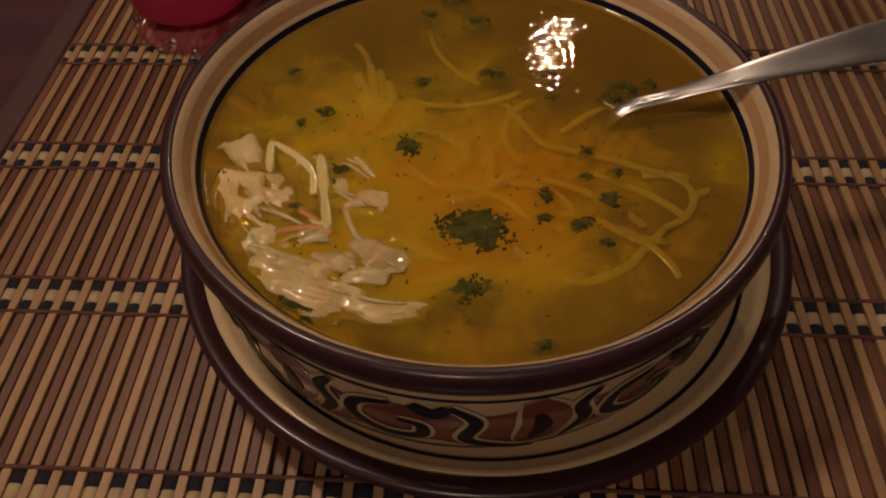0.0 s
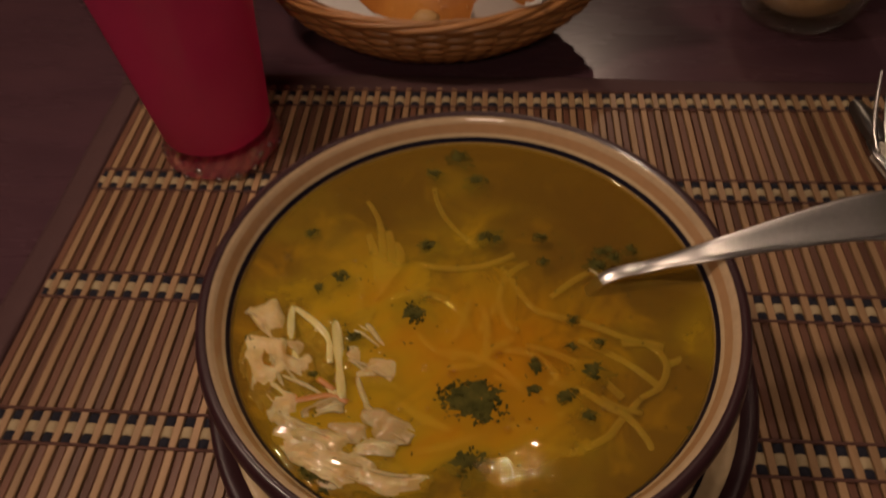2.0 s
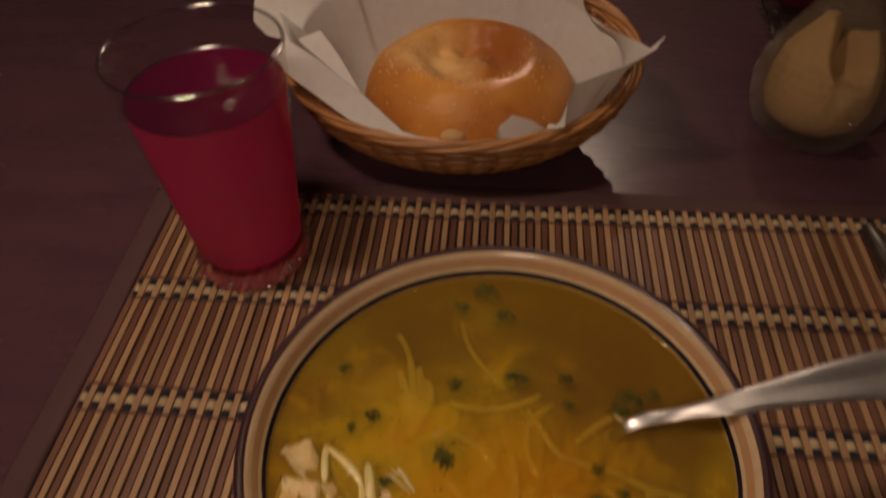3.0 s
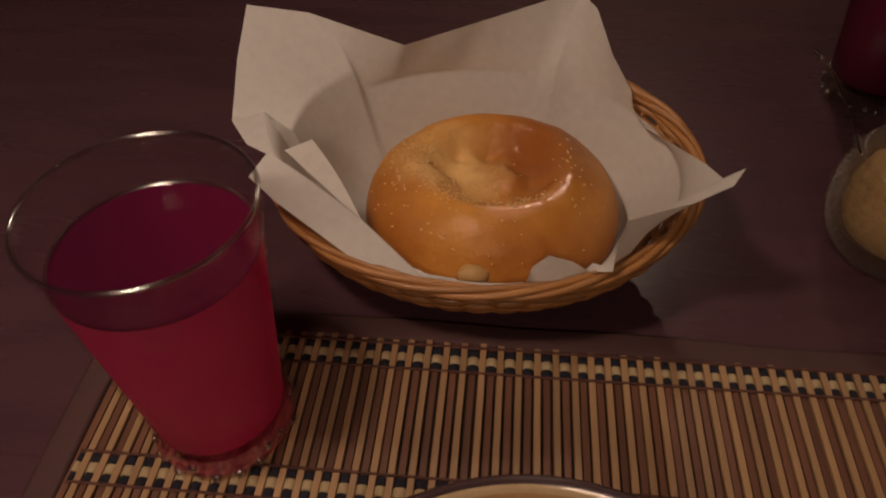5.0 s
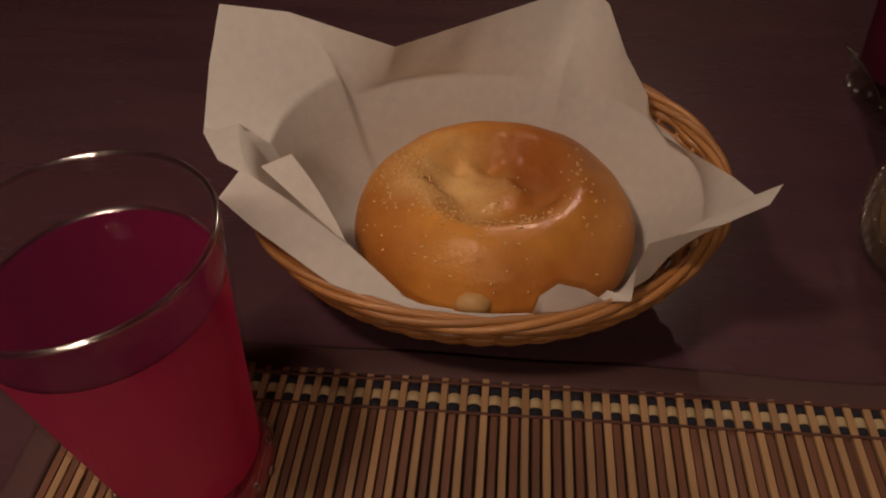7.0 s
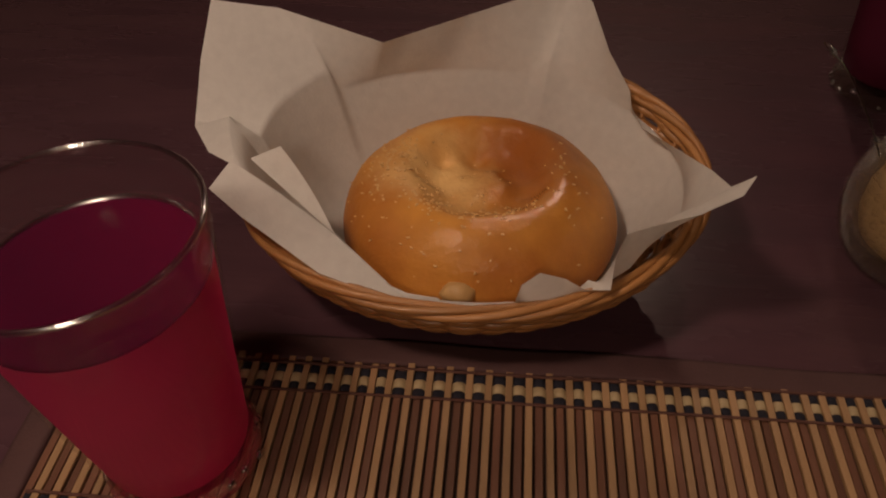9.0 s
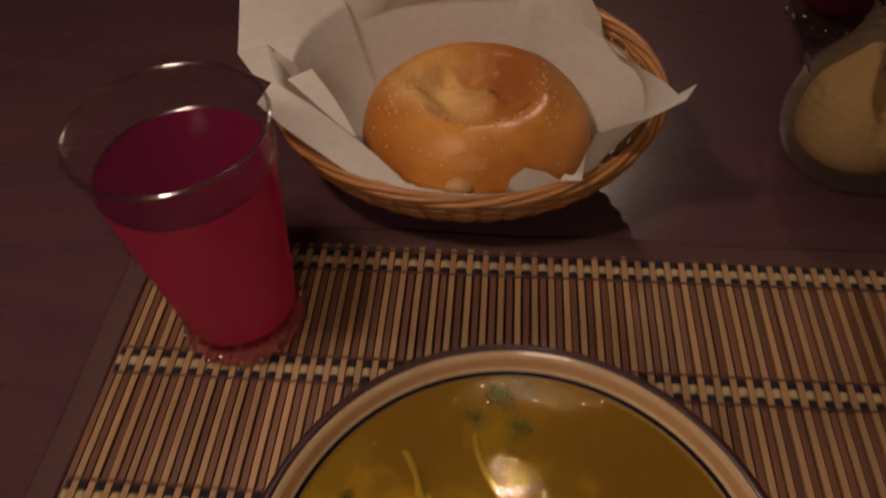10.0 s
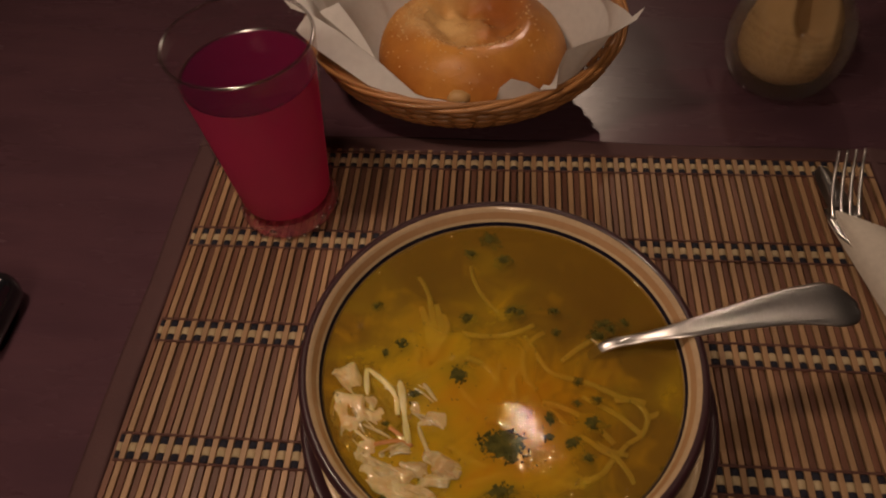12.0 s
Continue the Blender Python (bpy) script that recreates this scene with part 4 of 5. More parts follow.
bowl_bm = lathe([(0.0, -0.0060), (0.008, -0.0050), (0.014, -0.0020), (0.0165, 0.0015), (0.0158, 0.0017), (0.013, -0.0010), (0.0075, -0.0038), (0.0, -0.0048)], 28)
ob = part("spoon_bowl", bowl_bm, STEEL, spoon)
ob.matrix_basis = pose(-0.042, -0.010, -0.0205, 0, 12, 14) @ Matrix.Diagonal((1.35, 0.95, 0.8, 1))

# ---- drinking glasses ----
def drinking_glass(place, height, r0, r1, level, drink, foot_glass, label, group):
    g = thing("drinking_glass", place, label, "glass", group)
    k = (r1 - r0) / height
    foot = [(0.0, 0.0006), (r0 - 0.006, 0.0005), (r0 - 0.001, 0.0), (r0 + 0.0018, 0.0010), (r0 + 0.0030, 0.0034), (r0 + 0.0028, 0.0062), (r0 + 0.0018, 0.0090), (r0 + 0.0014, 0.0125)]
    bm = lathe(foot, 108)
    for v in bm.verts:
        a, rad = math.atan2(v.co.y, v.co.x), math.hypot(v.co.x, v.co.y)
        if rad > r0 and v.co.z < 0.011:
            f = 1 + 0.016 * abs(math.sin(a * 9)) - 0.008
            v.co.x, v.co.y = v.co.x * f, v.co.y * f
    part("foot", bm, foot_glass, g, "thick fluted foot")
    rnd = random.Random(int(place.translation.y * 1000))
    # Very glossy beads, added round the foot in place of refracted glints
    for i in range(22):
        a, z = 2 * math.pi * (i + rnd.uniform(-0.3, 0.3)) / 22, rnd.choice((0.0020, 0.0032, 0.0070))
        bead = part("glint_bead", blob(0.0018, rnd.uniform(0.0012, 0.0026), rnd.uniform(0.0014, 0.0028), i, 0.2, 2.0, cuts=2), SPARK_GLASS, g)
        rad = r0 + (0.0026 if z < 0.005 else 0.0018)
        bead.location = (rad * math.cos(a), rad * math.sin(a), z)
        bead.rotation_euler = (0, 0, a)
    prof = [(0.0, 0.0115), (r0 - 0.0010, 0.0115), (r0 + k * 0.0125, 0.0125)]
    prof += [(r0 + k * z, z) for z in (height * 0.3, height * 0.5, height * 0.7, height * 0.9, height - 0.001)]
    prof += [(r1 - 0.0008, height), (r1 - 0.0016, height - 0.001)]
    prof += [(r0 + k * z - 0.0017, z) for z in (height * 0.9, height * 0.7, height * 0.5, height * 0.3)]
    prof += [(r0 + k * 0.015 - 0.0014, 0.0150), (r0 - 0.002, 0.0126), (0.0, 0.0122)]
    part("glass_body", lathe(prof, 72), THIN_GLASS, g)
    liq = [(0.0, 0.0118), (r0 - 0.0040, 0.0122), (r0 + k * 0.016 - 0.0014, 0.0160)]
    liq += [(r0 + k * z - 0.0014, z) for z in (level * 0.35, level * 0.6, level * 0.85, level)]
    part("red_drink", lathe(liq, 72), drink, g)
    part("drink_surface", lathe([(0.0, level - 0.0008), (r0 + k * level - 0.0035, level - 0.0008), (r0 + k * level - 0.0014, level)], 72, up=True), DRINK_TOP, g, "still surface, red darkened for the depth below")
    part("meniscus", lathe([(r0 + k * level - 0.0026, level - 0.0006), (r0 + k * level - 0.0019, level + 0.0001), (r0 + k * level - 0.0015, level + 0.0010)], 72, up=True), CUT_GLASS, g, "bright edge of the drink")
    part("rim_bead", lathe([(r1 - 0.0008 + 0.0010 * math.cos(t), height - 0.0004 + 0.0010 * math.sin(t)) for t in (2 * math.pi * q / 10 for q in range(10))], 72, close=True), RIM_GLASS, g, "rounded clear rim")
    return g


drinking_glass(pose(-0.1388, 0.0945, MAT_TOP, 0, -1.3, 0), 0.1285, 0.0278, 0.0400, 0.1075, DRINK, FOOT_GLASS, "clear tumbler of red berry drink on the placemat", "glasses of red drink")
drinking_glass(pose(0.232, 0.400, 0.0003), 0.1315, 0.0285, 0.0412, 0.108, DIMMED_DRINK, JAR_GLASS, "clear tumbler of red drink on the bare table, colour dimmed", "glasses of red drink")

# ---- bread basket ----
BASKET = Vector((-0.0320, 0.2150, 0.0004))
basket = thing("bread_basket", pose(*BASKET, 0, 0, 2.0), "oval woven wicker bread basket on the bare table", "basket")
RA, RB, SLANT = 0.1045, 0.0705, 0.25


def basket_at(a, t, off=0.0):
    """A point of the basket's wall: t from the foot (0) to the rim (1); the rim rises towards the far side."""
    s = 0.56 + 0.44 * math.sin(t * math.pi / 2) ** 0.9
    x, y = (RA * s + off) * math.cos(a), (RB * s + off) * math.sin(a)
    return Vector((x, y, 0.003 + (0.0590 + SLANT * RB * math.sin(a)) * t))


part("base", grid_mesh([[Vector((basket_at(2 * math.pi * k / 64, 0.0).x * f, basket_at(2 * math.pi * k / 64, 0.0).y * f, 0.003)) for f in (0.02, 0.35, 0.7, 1.0)] for k in range(64)], closed_u=True), WICKER, basket)
STAKES = 44
for k in range(13):
    t = 0.03 + 0.075 * k
    pts = []
    for i in range(STAKES * 4):
        a = 2 * math.pi * i / (STAKES * 4)
        pts.append(basket_at(a, t, 0.0012 * math.cos(a * STAKES / 2 + math.pi * (k % 2))))
    part("weaver", tube(pts, 0.0021, 6, flat=1.15, closed=True), WICKER, basket)
for k in range(STAKES):
    a = 2 * math.pi * (k + 0.5) / STAKES
    part("stake", tube([basket_at(a, t) for t in (0.0, 0.25, 0.5, 0.75, 1.0)], 0.0013, 6, up=(math.cos(a), math.sin(a), 0)), WICKER, basket)
for k in range(4):
    pts = []
    for i in range(300):
        a = 2 * math.pi * i / 300
        ph = a * 5 + k * math.pi / 2
        p = basket_at(a, 1.0, 0.0024 * math.cos(ph) + 0.001)
        p.z += 0.0022 * math.sin(ph) + 0.0005
        pts.append(p)
    part("rim_braid", tube(pts, 0.0018, 8, closed=True), WICKER, basket, "twisted rim strand")

# ---- paper lining: a square sheet pressed into the basket, its corners standing up ----
# the sheet's fold and its free edge by bearing from the middle: degrees, reach, height
FOLD = [(-180, 0.108, 0.085), (-172, 0.104, 0.088), (-160, 0.1012, 0.0870), (-152, 0.0867, 0.0780), (-139, 0.0701, 0.0600), (-120, 0.0655, 0.0470), (-109, 0.0677, 0.0425), (-98, 0.0640, 0.0400)]
EDGE = [(-180, 0.1255, 0.0785), (-168, 0.113, 0.083), (-161, 0.1035, 0.0862), (-155, 0.1130, 0.0840), (-151, 0.1040, 0.0720), (-133, 0.0855, 0.0540), (-109, 0.0705, 0.0430), (-98, 0.0675, 0.0410), (-84, 0.066, 0.0420), (-78, 0.0665, 0.0430), (-71, 0.0690, 0.0445),
        (-68, 0.0669, 0.0540), (-62, 0.0681, 0.0600), (-54, 0.0727, 0.0560), (-50, 0.0792, 0.0520), (-46, 0.0871, 0.0550), (-42, 0.0826, 0.0680), (-37, 0.0817, 0.0740), (-33, 0.0888, 0.0780), (-29, 0.1032, 0.0870), (-25, 0.1146, 0.0960), (-21, 0.1166, 0.1005),
        (-18, 0.1094, 0.0880), (-8, 0.1031, 0.0800), (5, 0.0915, 0.0740), (17, 0.0823, 0.0720), (25, 0.0812, 0.0760), (29, 0.0827, 0.0820), (37, 0.0760, 0.0985), (50, 0.0800, 0.1150), (60, 0.0855, 0.1185), (134, 0.0647, 0.0980),
        (150, 0.110, 0.1090), (158, 0.1358, 0.1140), (168, 0.1300, 0.0970)]


def along(table, deg):
    """The place on a closed outline of straight runs at a bearing."""
    n = len(table)
    for i in range(n):
        a0, r0, z0 = table[i]
        a1, r1, z1 = table[(i + 1) % n]
        a1 += 360 if a1 < a0 else 0
        d = deg + (360 if deg < a0 else 0)
        if a0 <= d <= a1:
            p0 = Vector((r0 * math.cos(radians(a0)), r0 * math.sin(radians(a0)), z0))
            p1 = Vector((r1 * math.cos(radians(a1)), r1 * math.sin(radians(a1)), z1))
            return p0.lerp(p1, (d - a0) / (a1 - a0))


def paper_sheet():
    rows, steps = [], 360
    for k in range(steps):
        deg = -180 + 360 * k / steps
        e = along(EDGE, deg)
        a = math.atan2(e.y, e.x)
        own = math.atan2(math.sin(a) / RB, math.cos(a) / RA)
        w1, w2 = basket_at(own, 0.35, -0.0060), basket_at(own, 0.95, -0.0075)
        mid = Vector((w1.x * 0.75, w1.y * 0.75, 0.0085))
        fold = w2
        reach = Vector((e.x / RA, e.y / RB)).length
        if reach > 1.02:
            fold = w2 + Vector((0, 0, min(0.014, (reach - 1.02) * 0.12)))
        if deg <= -98:
            fold = along(FOLD, deg)
        lean = math.exp(-((deg + 59) / 9) ** 4)
        if lean > 0.01:
            fold = fold.lerp(basket_at(own, 0.92, -0.0030), lean)
        row = [Vector((0, 0, 0.0085)).lerp(mid, t) for t in (0.0, 0.5, 1.0)]
        row.append(w1.copy())
        if deg <= -98:
            row += [w1.lerp(w2, 0.65), (w2 + Vector((0, 0, 0.004))).lerp(fold, 0.4), fold]
        else:
            row += [w1.lerp(fold, t) for t in (0.5, 0.96, 1.0)]
        wrinkle = 0.0026 * noise.noise((math.cos(a) * 4, math.sin(a) * 4, 2.0))
        out = Vector((math.cos(a), math.sin(a), 0))
        row += [fold.lerp(e, t) + out * wrinkle * math.sin(math.pi * t) for t in (0.04, 0.33, 0.67, 1.0)]
        rows.append(row)
    bm = grid_mesh(rows, closed_u=True)
    bmesh.ops.remove_doubles(bm, verts=bm.verts, dist=1e-6)
    bmesh.ops.recalc_face_normals(bm, faces=bm.faces)
    return bm


def folded_corner():
    """A small turned-in fold of the sheet that stands behind the near edge."""
    top, left, low = Vector((-0.0805, -0.0181, 0.0840)), Vector((-0.0925, -0.0240, 0.0812)), Vector((-0.0543, -0.0440, 0.0576))
    rows = []
    for i in range(9):
        t = i / 8
        a, b = top.lerp(low, t), left.lerp(low, t)
        bow = Vector((0.0, 0.0022, 0.0010)) * math.sin(math.pi * t)
        rows.append([a.lerp(b, u) + bow * (1 - u) for u in (0.0, 0.33, 0.67, 1.0)])
    return grid_mesh(rows)


paper = thing("paper_lining", BASKET, "white paper sheet lining the bread basket, corners standing up", "napkin")
part("sheet", paper_sheet(), PAPER, paper)
part("folded_corner", folded_corner(), PAPER, paper, "turned-in fold of the sheet")

# ---- bread ----
bread = thing("round_bread", (-0.0270, 0.2170, 0.0110), "round glossy golden-brown bread with sunken middle and seeds", "bread")
LOAF_X, LOAF_Y = 0.0665, 0.0625


def loaf():
    """A flat ring of dough round a sunken, puckered middle."""
    rows, seg = [], 120
    prof = [(0.0, 0.0350), (0.08, 0.0349), (0.16, 0.0346), (0.23, 0.0344), (0.30, 0.0348), (0.37, 0.0370), (0.44, 0.0412), (0.50, 0.0452), (0.555, 0.0474), (0.61, 0.0477), (0.69, 0.0460), (0.78, 0.0424), (0.88, 0.0372), (0.94, 0.0312), (0.985, 0.0240), (1.0, 0.0180), (0.97, 0.0115), (0.86, 0.0060), (0.55, 0.0030), (0.0, 0.0030)]
    for k in range(seg):
        a = 2 * math.pi * k / seg
        row = []
        for r, z in prof:
            top = z > 0.020
            hole = max(0.0, 1 - r / 0.80) if z > 0.02 else 0.0
            f = 1 + 0.20 * hole * noise.noise(Vector((math.cos(a) * 1.4, math.sin(a) * 1.4, 6.0)))
            x, y = LOAF_X * r * f * math.cos(a) + 0.002 * hole, LOAF_Y * r * f * math.sin(a) + 0.006 * hole
            v = Vector((x, y, z * 1.07))
            v.z += (0.0018 * noise.noise(Vector((x * 30, y * 30, z * 30))) + 0.0007 * noise.noise(Vector((x * 75, y * 75, z * 75 + 3)))) * (1 if top else 0)
            if r < 0.55 and top:
                v.z += 0.0050 * math.exp(-((x - 0.007) ** 2 + (y - 0.003) ** 2) / 0.00010) + 0.0022 * noise.noise(Vector((x * 120, y * 120, 4)))
                v.z -= 0.0050 * math.exp(-((x + 0.021) ** 2 + (y - 0.018) ** 2) / 0.00002) + 0.0038 * math.exp(-((x + 0.003) ** 2 + (y - 0.021) ** 2) / 0.00002)
                v.z -= 0.0022 * math.exp(-((x + 0.020) ** 2 + (y - 0.001) ** 2) / 0.00003)
            row.append(v)
        rows.append(row)
    bm = grid_mesh(rows, closed_u=True)
    bmesh.ops.remove_doubles(bm, verts=bm.verts, dist=1e-6)
    bmesh.ops.recalc_face_normals(bm, faces=bm.faces)
    bmesh.ops.subdivide_edges(bm, edges=bm.edges[:], cuts=1, use_grid_fill=True, smooth=0.6)
    return bm


crust = part("crust", loaf(), BREAD, bread, "shiny egg-washed crust")
tip = part("dough_tip", blob(0.0080, 0.0050, 0.0048, 3, 0.22), CRUMB, bread, "pale end of the dough")
tip.location = (-0.0062, -0.0590, 0.0310)
me = crust.data
rnd = random.Random(11)
seeds = bmesh.new()
ups = [v for v in me.vertices if v.normal.z > 0.35]
placed = 0
while placed < 360:
    v = rnd.choice(ups)
    x, y = v.co.x, v.co.y
    near = math.exp(-(((x + 0.044) / 0.012) ** 2 + ((y - 0.002) / 0.020) ** 2)) + 0.45 * math.exp(-(((x + 0.022) / 0.016) ** 2 + ((y + 0.020) / 0.012) ** 2)) + 0.30 * math.exp(-(((x - 0.012) / 0.024) ** 2 + ((y + 0.026) / 0.010) ** 2)) + 0.22 * math.exp(-(((x - 0.042) / 0.008) ** 2 + ((y - 0.004) / 0.022) ** 2)) + 0.10 * math.exp(-((x / 0.040) ** 2 + ((y + 0.048) / 0.012) ** 2)) + 0.010
    if rnd.random() > near:
        continue
    placed += 1
    b = bmesh.new()
    bmesh.ops.create_icosphere(b, subdivisions=1, radius=1.0)
    s = rnd.uniform(0.00055, 0.00095)
    m4 = Matrix.Translation(v.co + v.normal * s * 0.1 + Vector((rnd.uniform(-1, 1), rnd.uniform(-1, 1), 0)) * 0.0008) @ Matrix.Rotation(rnd.uniform(0, 6.28), 4, "Z") @ Matrix.Diagonal((s * 1.35, s * 0.75, s * 0.5, 1))
    bmesh.ops.transform(b, matrix=m4, verts=b.verts)
    tmp = bpy.data.meshes.new("seed")
    b.to_mesh(tmp)
    b.free()
    seeds.from_mesh(tmp)
    bpy.data.meshes.remove(tmp)
tagged(part("seed_topping", seeds, SESAME, bread, "scattered pale seeds"), kind="stuff")

# ---- sugar jar ----
jar = thing("sugar_jar", (0.1950, 0.2375, 0.0003), "dimpled glass sugar jar with a chrome top", "jar")
jar_prof = [(0.0, 0.0), (0.025, 0.0), (0.029, 0.002), (0.0370, 0.012), (0.0405, 0.026), (0.0410, 0.038), (0.0380, 0.053), (0.0295, 0.069), (0.0215, 0.083), (0.0190, 0.096), (0.0190, 0.115)]
jar_in = [(0.0165, 0.115), (0.0165, 0.096), (0.0188, 0.082), (0.0255, 0.0675), (0.0325, 0.052), (0.0352, 0.038), (0.0348, 0.026), (0.0312, 0.016), (0.024, 0.010), (0.0, 0.009)]
jar_in = [(r + 0.0030 * min(1.0, z / 0.03) if 0.012 < z < 0.08 else r, z) for r, z in jar_in]
part("glass_body", lathe(jar_prof + jar_in, 64), JAR_GLASS, jar)
dim = bmesh.new()
for j in range(11):
    z = 0.004 + 0.0056 * j
    r = np.interp(z, [p[1] for p in jar_prof], [p[0] for p in jar_prof])
    for i in range(42):
        a = 2 * math.pi * (i + 0.5 * (j % 2)) / 42
        u, w = Vector((-math.sin(a), math.cos(a), 0)), Vector((math.cos(a), math.sin(a), 0))
        rows_ = [[w * (r - 0.0004 + 0.0026 * math.cos(f)) + u * (0.0023 * math.sin(f) * math.cos(t)) + Vector((0, 0, z + 0.0021 * math.sin(f) * math.sin(t))) for f in (0.05, 0.6, 1.1, 1.57)] for t in (2 * math.pi * q / 8 for q in range(8))]
        grid_mesh(rows_, closed_u=True, bm=dim)
bmesh.ops.recalc_face_normals(dim, faces=dim.faces)
tagged(part("dimple_pattern", dim, DIMPLE_GLASS, jar, "rows of small glass beads"), kind="stuff")
sugar_prof = [(0.0, 0.0095), (0.0238, 0.0103), (0.0308, 0.0163), (0.0344, 0.026), (0.0348, 0.038), (0.0325, 0.0510)]
sugar_prof = [(r - 0.0020 * min(1.0, z / 0.03), z) for r, z in sugar_prof]
sg = lathe(sugar_prof + [(float(np.interp(z, [0.051, 0.062, 0.0745, 0.086], [0.0305, 0.0262, 0.0192, 0.0140])), z) for z in (0.054 + 0.002 * i for i in range(17))] + [(0.009, 0.087), (0.0, 0.086)], 96)
for v in sg.verts:
    # two piles cling to the glass, with a scooped hollow between them
    a = math.atan2(v.co.y, v.co.x)
    left, right = abs((a + 2.75 + math.pi) % (2 * math.pi) - math.pi), abs((a + 0.25 + math.pi) % (2 * math.pi) - math.pi)
    top = 0.049 + 0.034 * math.exp(-(left / 0.75) ** 4) + 0.024 * math.exp(-(right / 0.60) ** 4) + 0.005 * noise.noise(Vector((a * 3, v.co.z * 20, 1.0)))
    if v.co.z > top:
        f = max(0.0, 1 - (v.co.z - top) / 0.030) ** 0.7
        v.co = Vector((v.co.x * f, v.co.y * f, top - 0.004 * (1 - f) + 0.0012 * noise.noise(v.co * 200)))
    elif v.co.z > 0.03:
        f = 1 - 0.10 * abs(noise.noise(v.co * 150))
        v.co.x, v.co.y = v.co.x * f, v.co.y * f
part("sugar", sg, SUGAR, jar, "pale brown sugar")
part("chrome_top", lathe([(0.0203, 0.108), (0.0212, 0.109), (0.0212, 0.119), (0.0200, 0.124), (0.0155, 0.130), (0.009, 0.133), (0.0, 0.1335)], 48), CHROME, jar, "polished chrome screw top")
part("collar", lathe([(0.0206, 0.1065), (0.0220, 0.1075), (0.0220, 0.1095), (0.0206, 0.1105)], 48, close=True), CHROME, jar)

wire_line = smooth_line([(0.163, 0.330, 0.064), (0.156, 0.334, 0.068), (0.1525, 0.324, 0.071), (0.1555, 0.300, 0.0725), (0.158, 0.262, 0.066), (0.1575, 0.240, 0.062)], 8)
wire = thing("wire_loop", (0.156, 0.290, 0.0), "thin bent wire with two small clear beads beside the jar", "wire")
part("wire", tube([p - Vector((0.156, 0.290, 0.0)) for p in wire_line], 0.0005, 6), CHROME, wire)
for p in ((0.1535, 0.316, 0.0718), (0.1575, 0.250, 0.0640)):
    b = part("bead", blob(0.0024, 0.0034, 0.0030, 0, 0, cuts=1), CUT_GLASS, wire, smooth=False)
    b.location = Vector(p) - Vector((0.156, 0.290, 0.0))

# ---- fork on a folded napkin ----
napkin = bmesh.new()
rows = []
for i in range(13):
    t = i / 12
    y = 0.092 - 0.210 * t
    x0, x1 = 0.1965 + 0.047 * t, 0.1985 + min(0.085, 0.40 * (t + 0.004))
    h = 0.0178 + 0.0050 * min(1.0, 5 * t)
    rows.append([(x0, y, 0.0068), (x0 + 0.0012, y, h - 0.0035), (x0 * 0.85 + x1 * 0.15, y, h - 0.0006), (x0 * 0.5 + x1 * 0.5, y, h), (x0 * 0.15 + x1 * 0.85, y, h - 0.0006), (x1 - 0.0008, y, h - 0.0035), (x1, y, 0.0068)])
napkin = grid_mesh(rows)
tagged(part("paper_napkin", napkin, CLOTH), "white paper napkin folded to a point beside the plate", "napkin")

knife = thing("table_knife", pose(0.2095, 0.0975, 0.0056, 0, 0, 9), "stainless steel table knife tucked into a folded napkin", "knife")
rows = []
for y, xl, xr in [(0.043, -0.0005, 0.0005), (0.040, -0.0035, 0.0040), (0.034, -0.0060, 0.0062), (0.020, -0.0078, 0.0070), (-0.020, -0.0085, 0.0070), (-0.060, -0.0075, 0.0070), (-0.075, -0.0045, 0.0060), (-0.090, -0.0050, 0.0055), (-0.150, -0.0080, 0.0080), (-0.158, -0.0050, 0.0050)]:
    rows.append([(xl, y, 0.0), (xl * 0.3 + xr * 0.7, y, 0.0007), (xr, y, 0.0009), (xr, y, -0.0009), (xl * 0.3 + xr * 0.7, y, -0.0007)])
kb = grid_mesh(rows, closed_v=True)
bmesh.ops.recalc_face_normals(kb, faces=kb.faces)
part("blade", kb, STEEL, knife)

fork = thing("dinner_fork", pose(0.2045, 0.0836, 0.0135, 0, 0, 10), "stainless steel fork, its handle under a folded napkin", "fork")


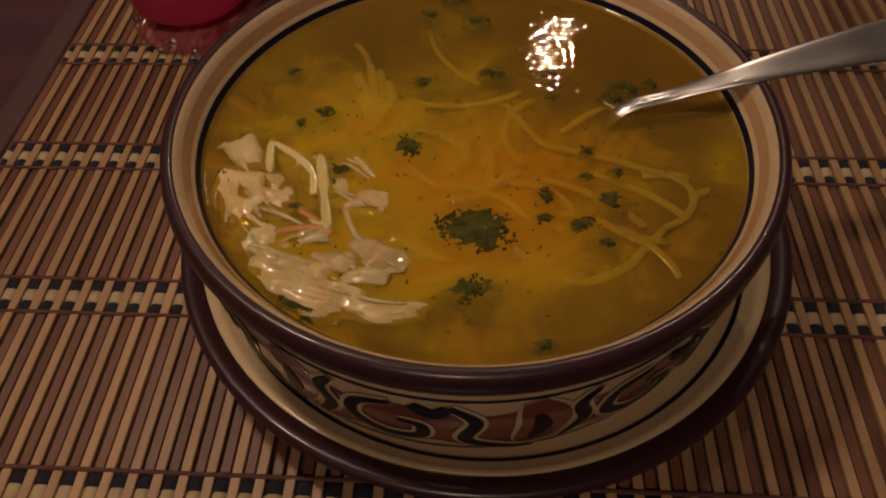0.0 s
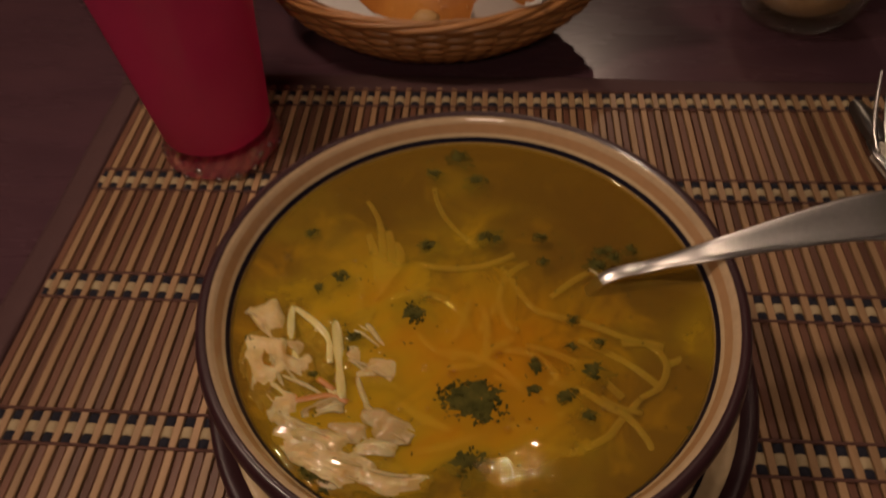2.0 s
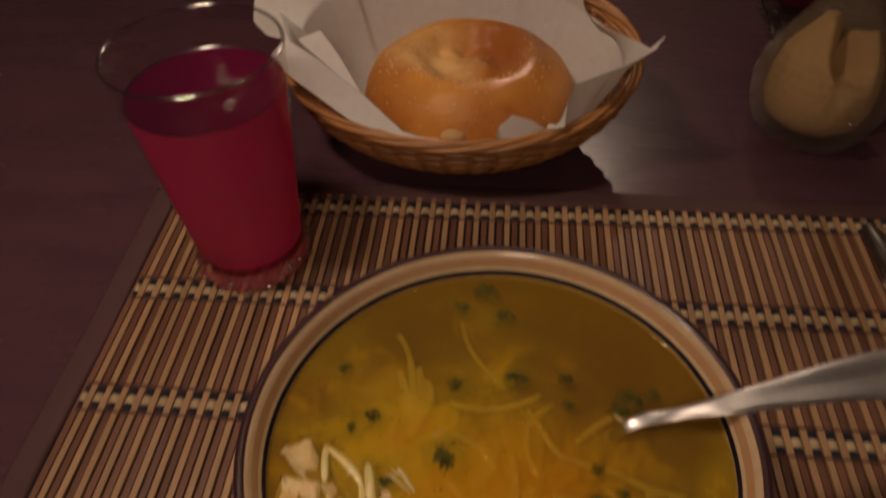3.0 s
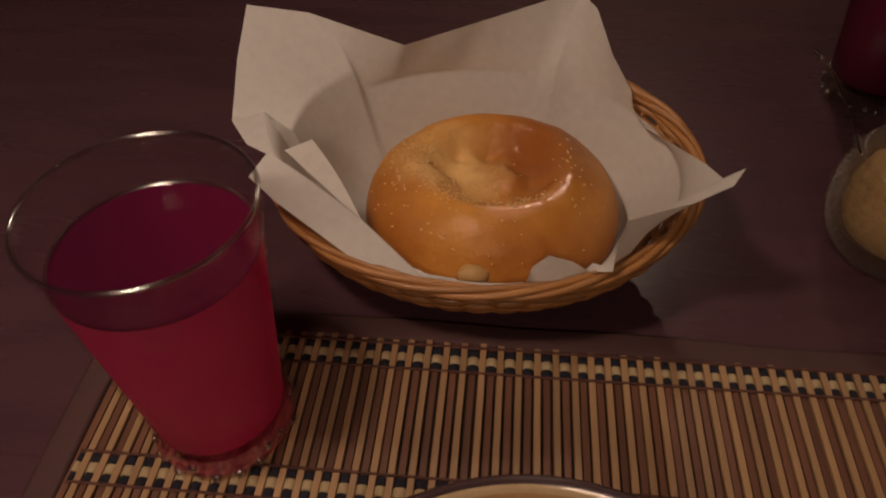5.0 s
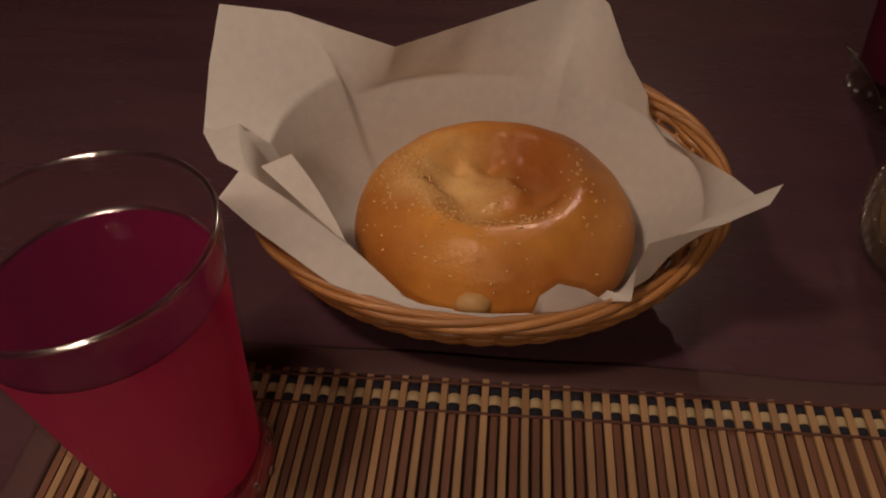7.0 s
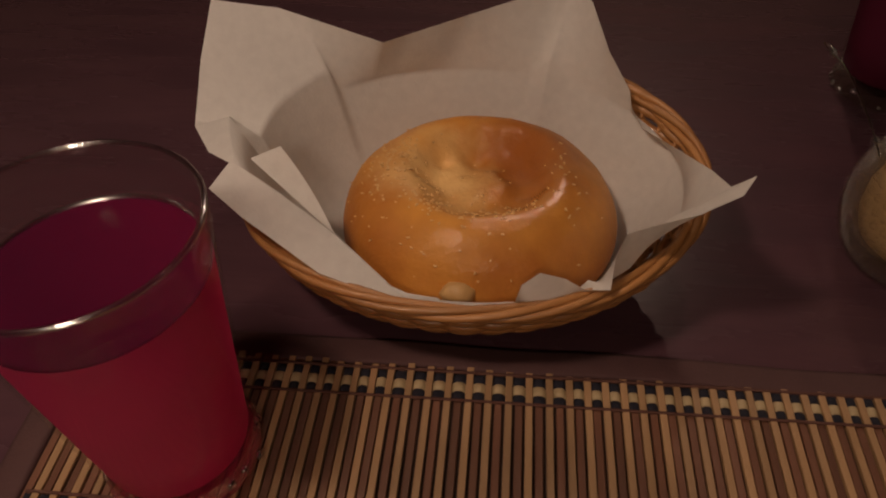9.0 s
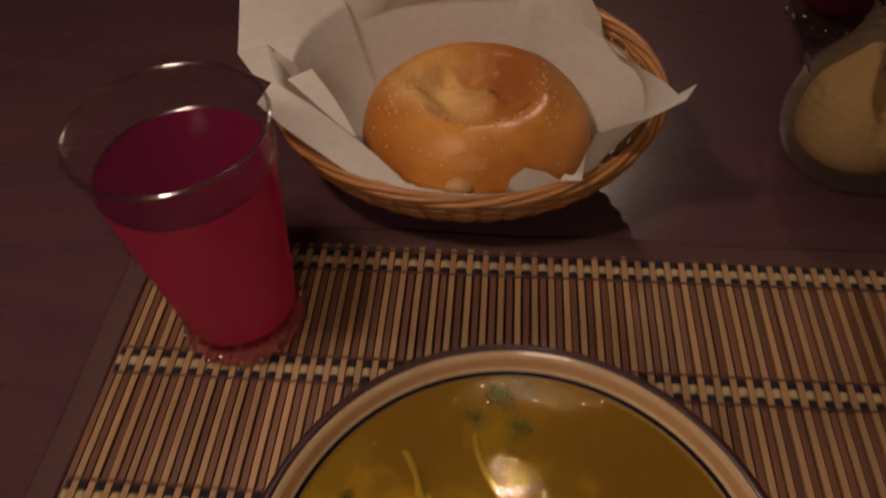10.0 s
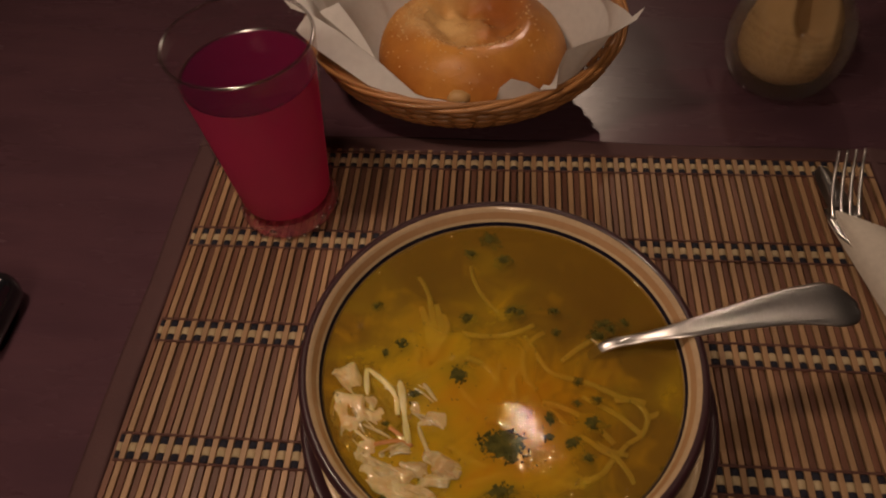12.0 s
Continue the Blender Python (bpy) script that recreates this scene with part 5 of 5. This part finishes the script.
for k in range(4):
    x = -0.0085 + 0.00567 * k
    line = smooth_line([(x * 0.93 + 0.001, 0.006, 0.0005), (x + 0.0028, 0.016, 0.0062), (x * 0.99 + 0.0045, 0.026, 0.0155), (x * 0.95 + 0.0060, 0.0350, 0.0285)], 6)
    part("tine", tube(line, lambda t: 0.0016 - 0.0008 * t, 8, flat=0.75), STEEL, fork)
rows = []
for y, w, z in [(-0.155, 0.0085, -0.0030), (-0.150, 0.0105, -0.0028), (-0.120, 0.0085, -0.0020), (-0.060, 0.0032, 0.0005), (-0.028, 0.0030, 0.0000), (-0.014, 0.0048, -0.0010), (-0.004, 0.0088, -0.0015), (0.006, 0.0100, -0.0005), (0.0135, 0.0100, 0.0012)]:
    rows.append([(w * s, y, z + h) for s, h in ((-1, 0), (-0.8, 0.0008), (0, 0.0010), (0.8, 0.0008), (1, 0), (0.8, -0.0008), (0, -0.001), (-0.8, -0.0008))])
hb = grid_mesh(rows, closed_v=True)
hb.verts.ensure_lookup_table()
hb.faces.new([hb.verts[k] for k in range(8)])
hb.faces.new([hb.verts[len(hb.verts) - 1 - k] for k in range(8)])
bmesh.ops.recalc_face_normals(hb, faces=hb.faces)
part("handle", hb, STEEL, fork)

# ---- black case at the table's side ----
case = thing("black_case", (-0.327, -0.006, 0.0003), "small glossy black plastic case on the table", "case")
part("shell", block(0.092, 0.056, 0.028, 0.013, (0, 0, 0.014), seg=6), BLACK_PLASTIC, case)

# ---- slats of the placemat ----
def slat_mesh(name, width, height, length):
    bm = block(width, length, height, 0.0003, (0, 0, 0), seg=1)
    me_ = bpy.data.meshes.new(name)
    bm.to_mesh(me_)
    bm.free()
    return me_


PALE = slat_mesh("pale_slat", 0.0031, 0.0026, MAT_Y1 - MAT_Y0)
PALE.materials.append(LIGHT_BAMBOO)
DARK = slat_mesh("brown_slat", 0.0032, 0.0022, MAT_Y1 - MAT_Y0 - 0.002)
DARK.materials.append(BROWN_BAMBOO)
rnd = random.Random(21)
for i in range(-1, 109):
    pale = i % 2 == 0
    ob = new("slat", PALE if pale else DARK)
    ob.parent = mat
    ob.location = (slat_x(i / 2) + rnd.uniform(-0.0002, 0.0002), (MAT_Y0 + MAT_Y1) / 2 + rnd.uniform(-0.001, 0.001), (0.0027 if pale else 0.0021) + rnd.uniform(-0.00012, 0.00018))
    ob.rotation_euler = (0, rnd.uniform(-0.05, 0.05), rnd.uniform(-0.0012, 0.0012))
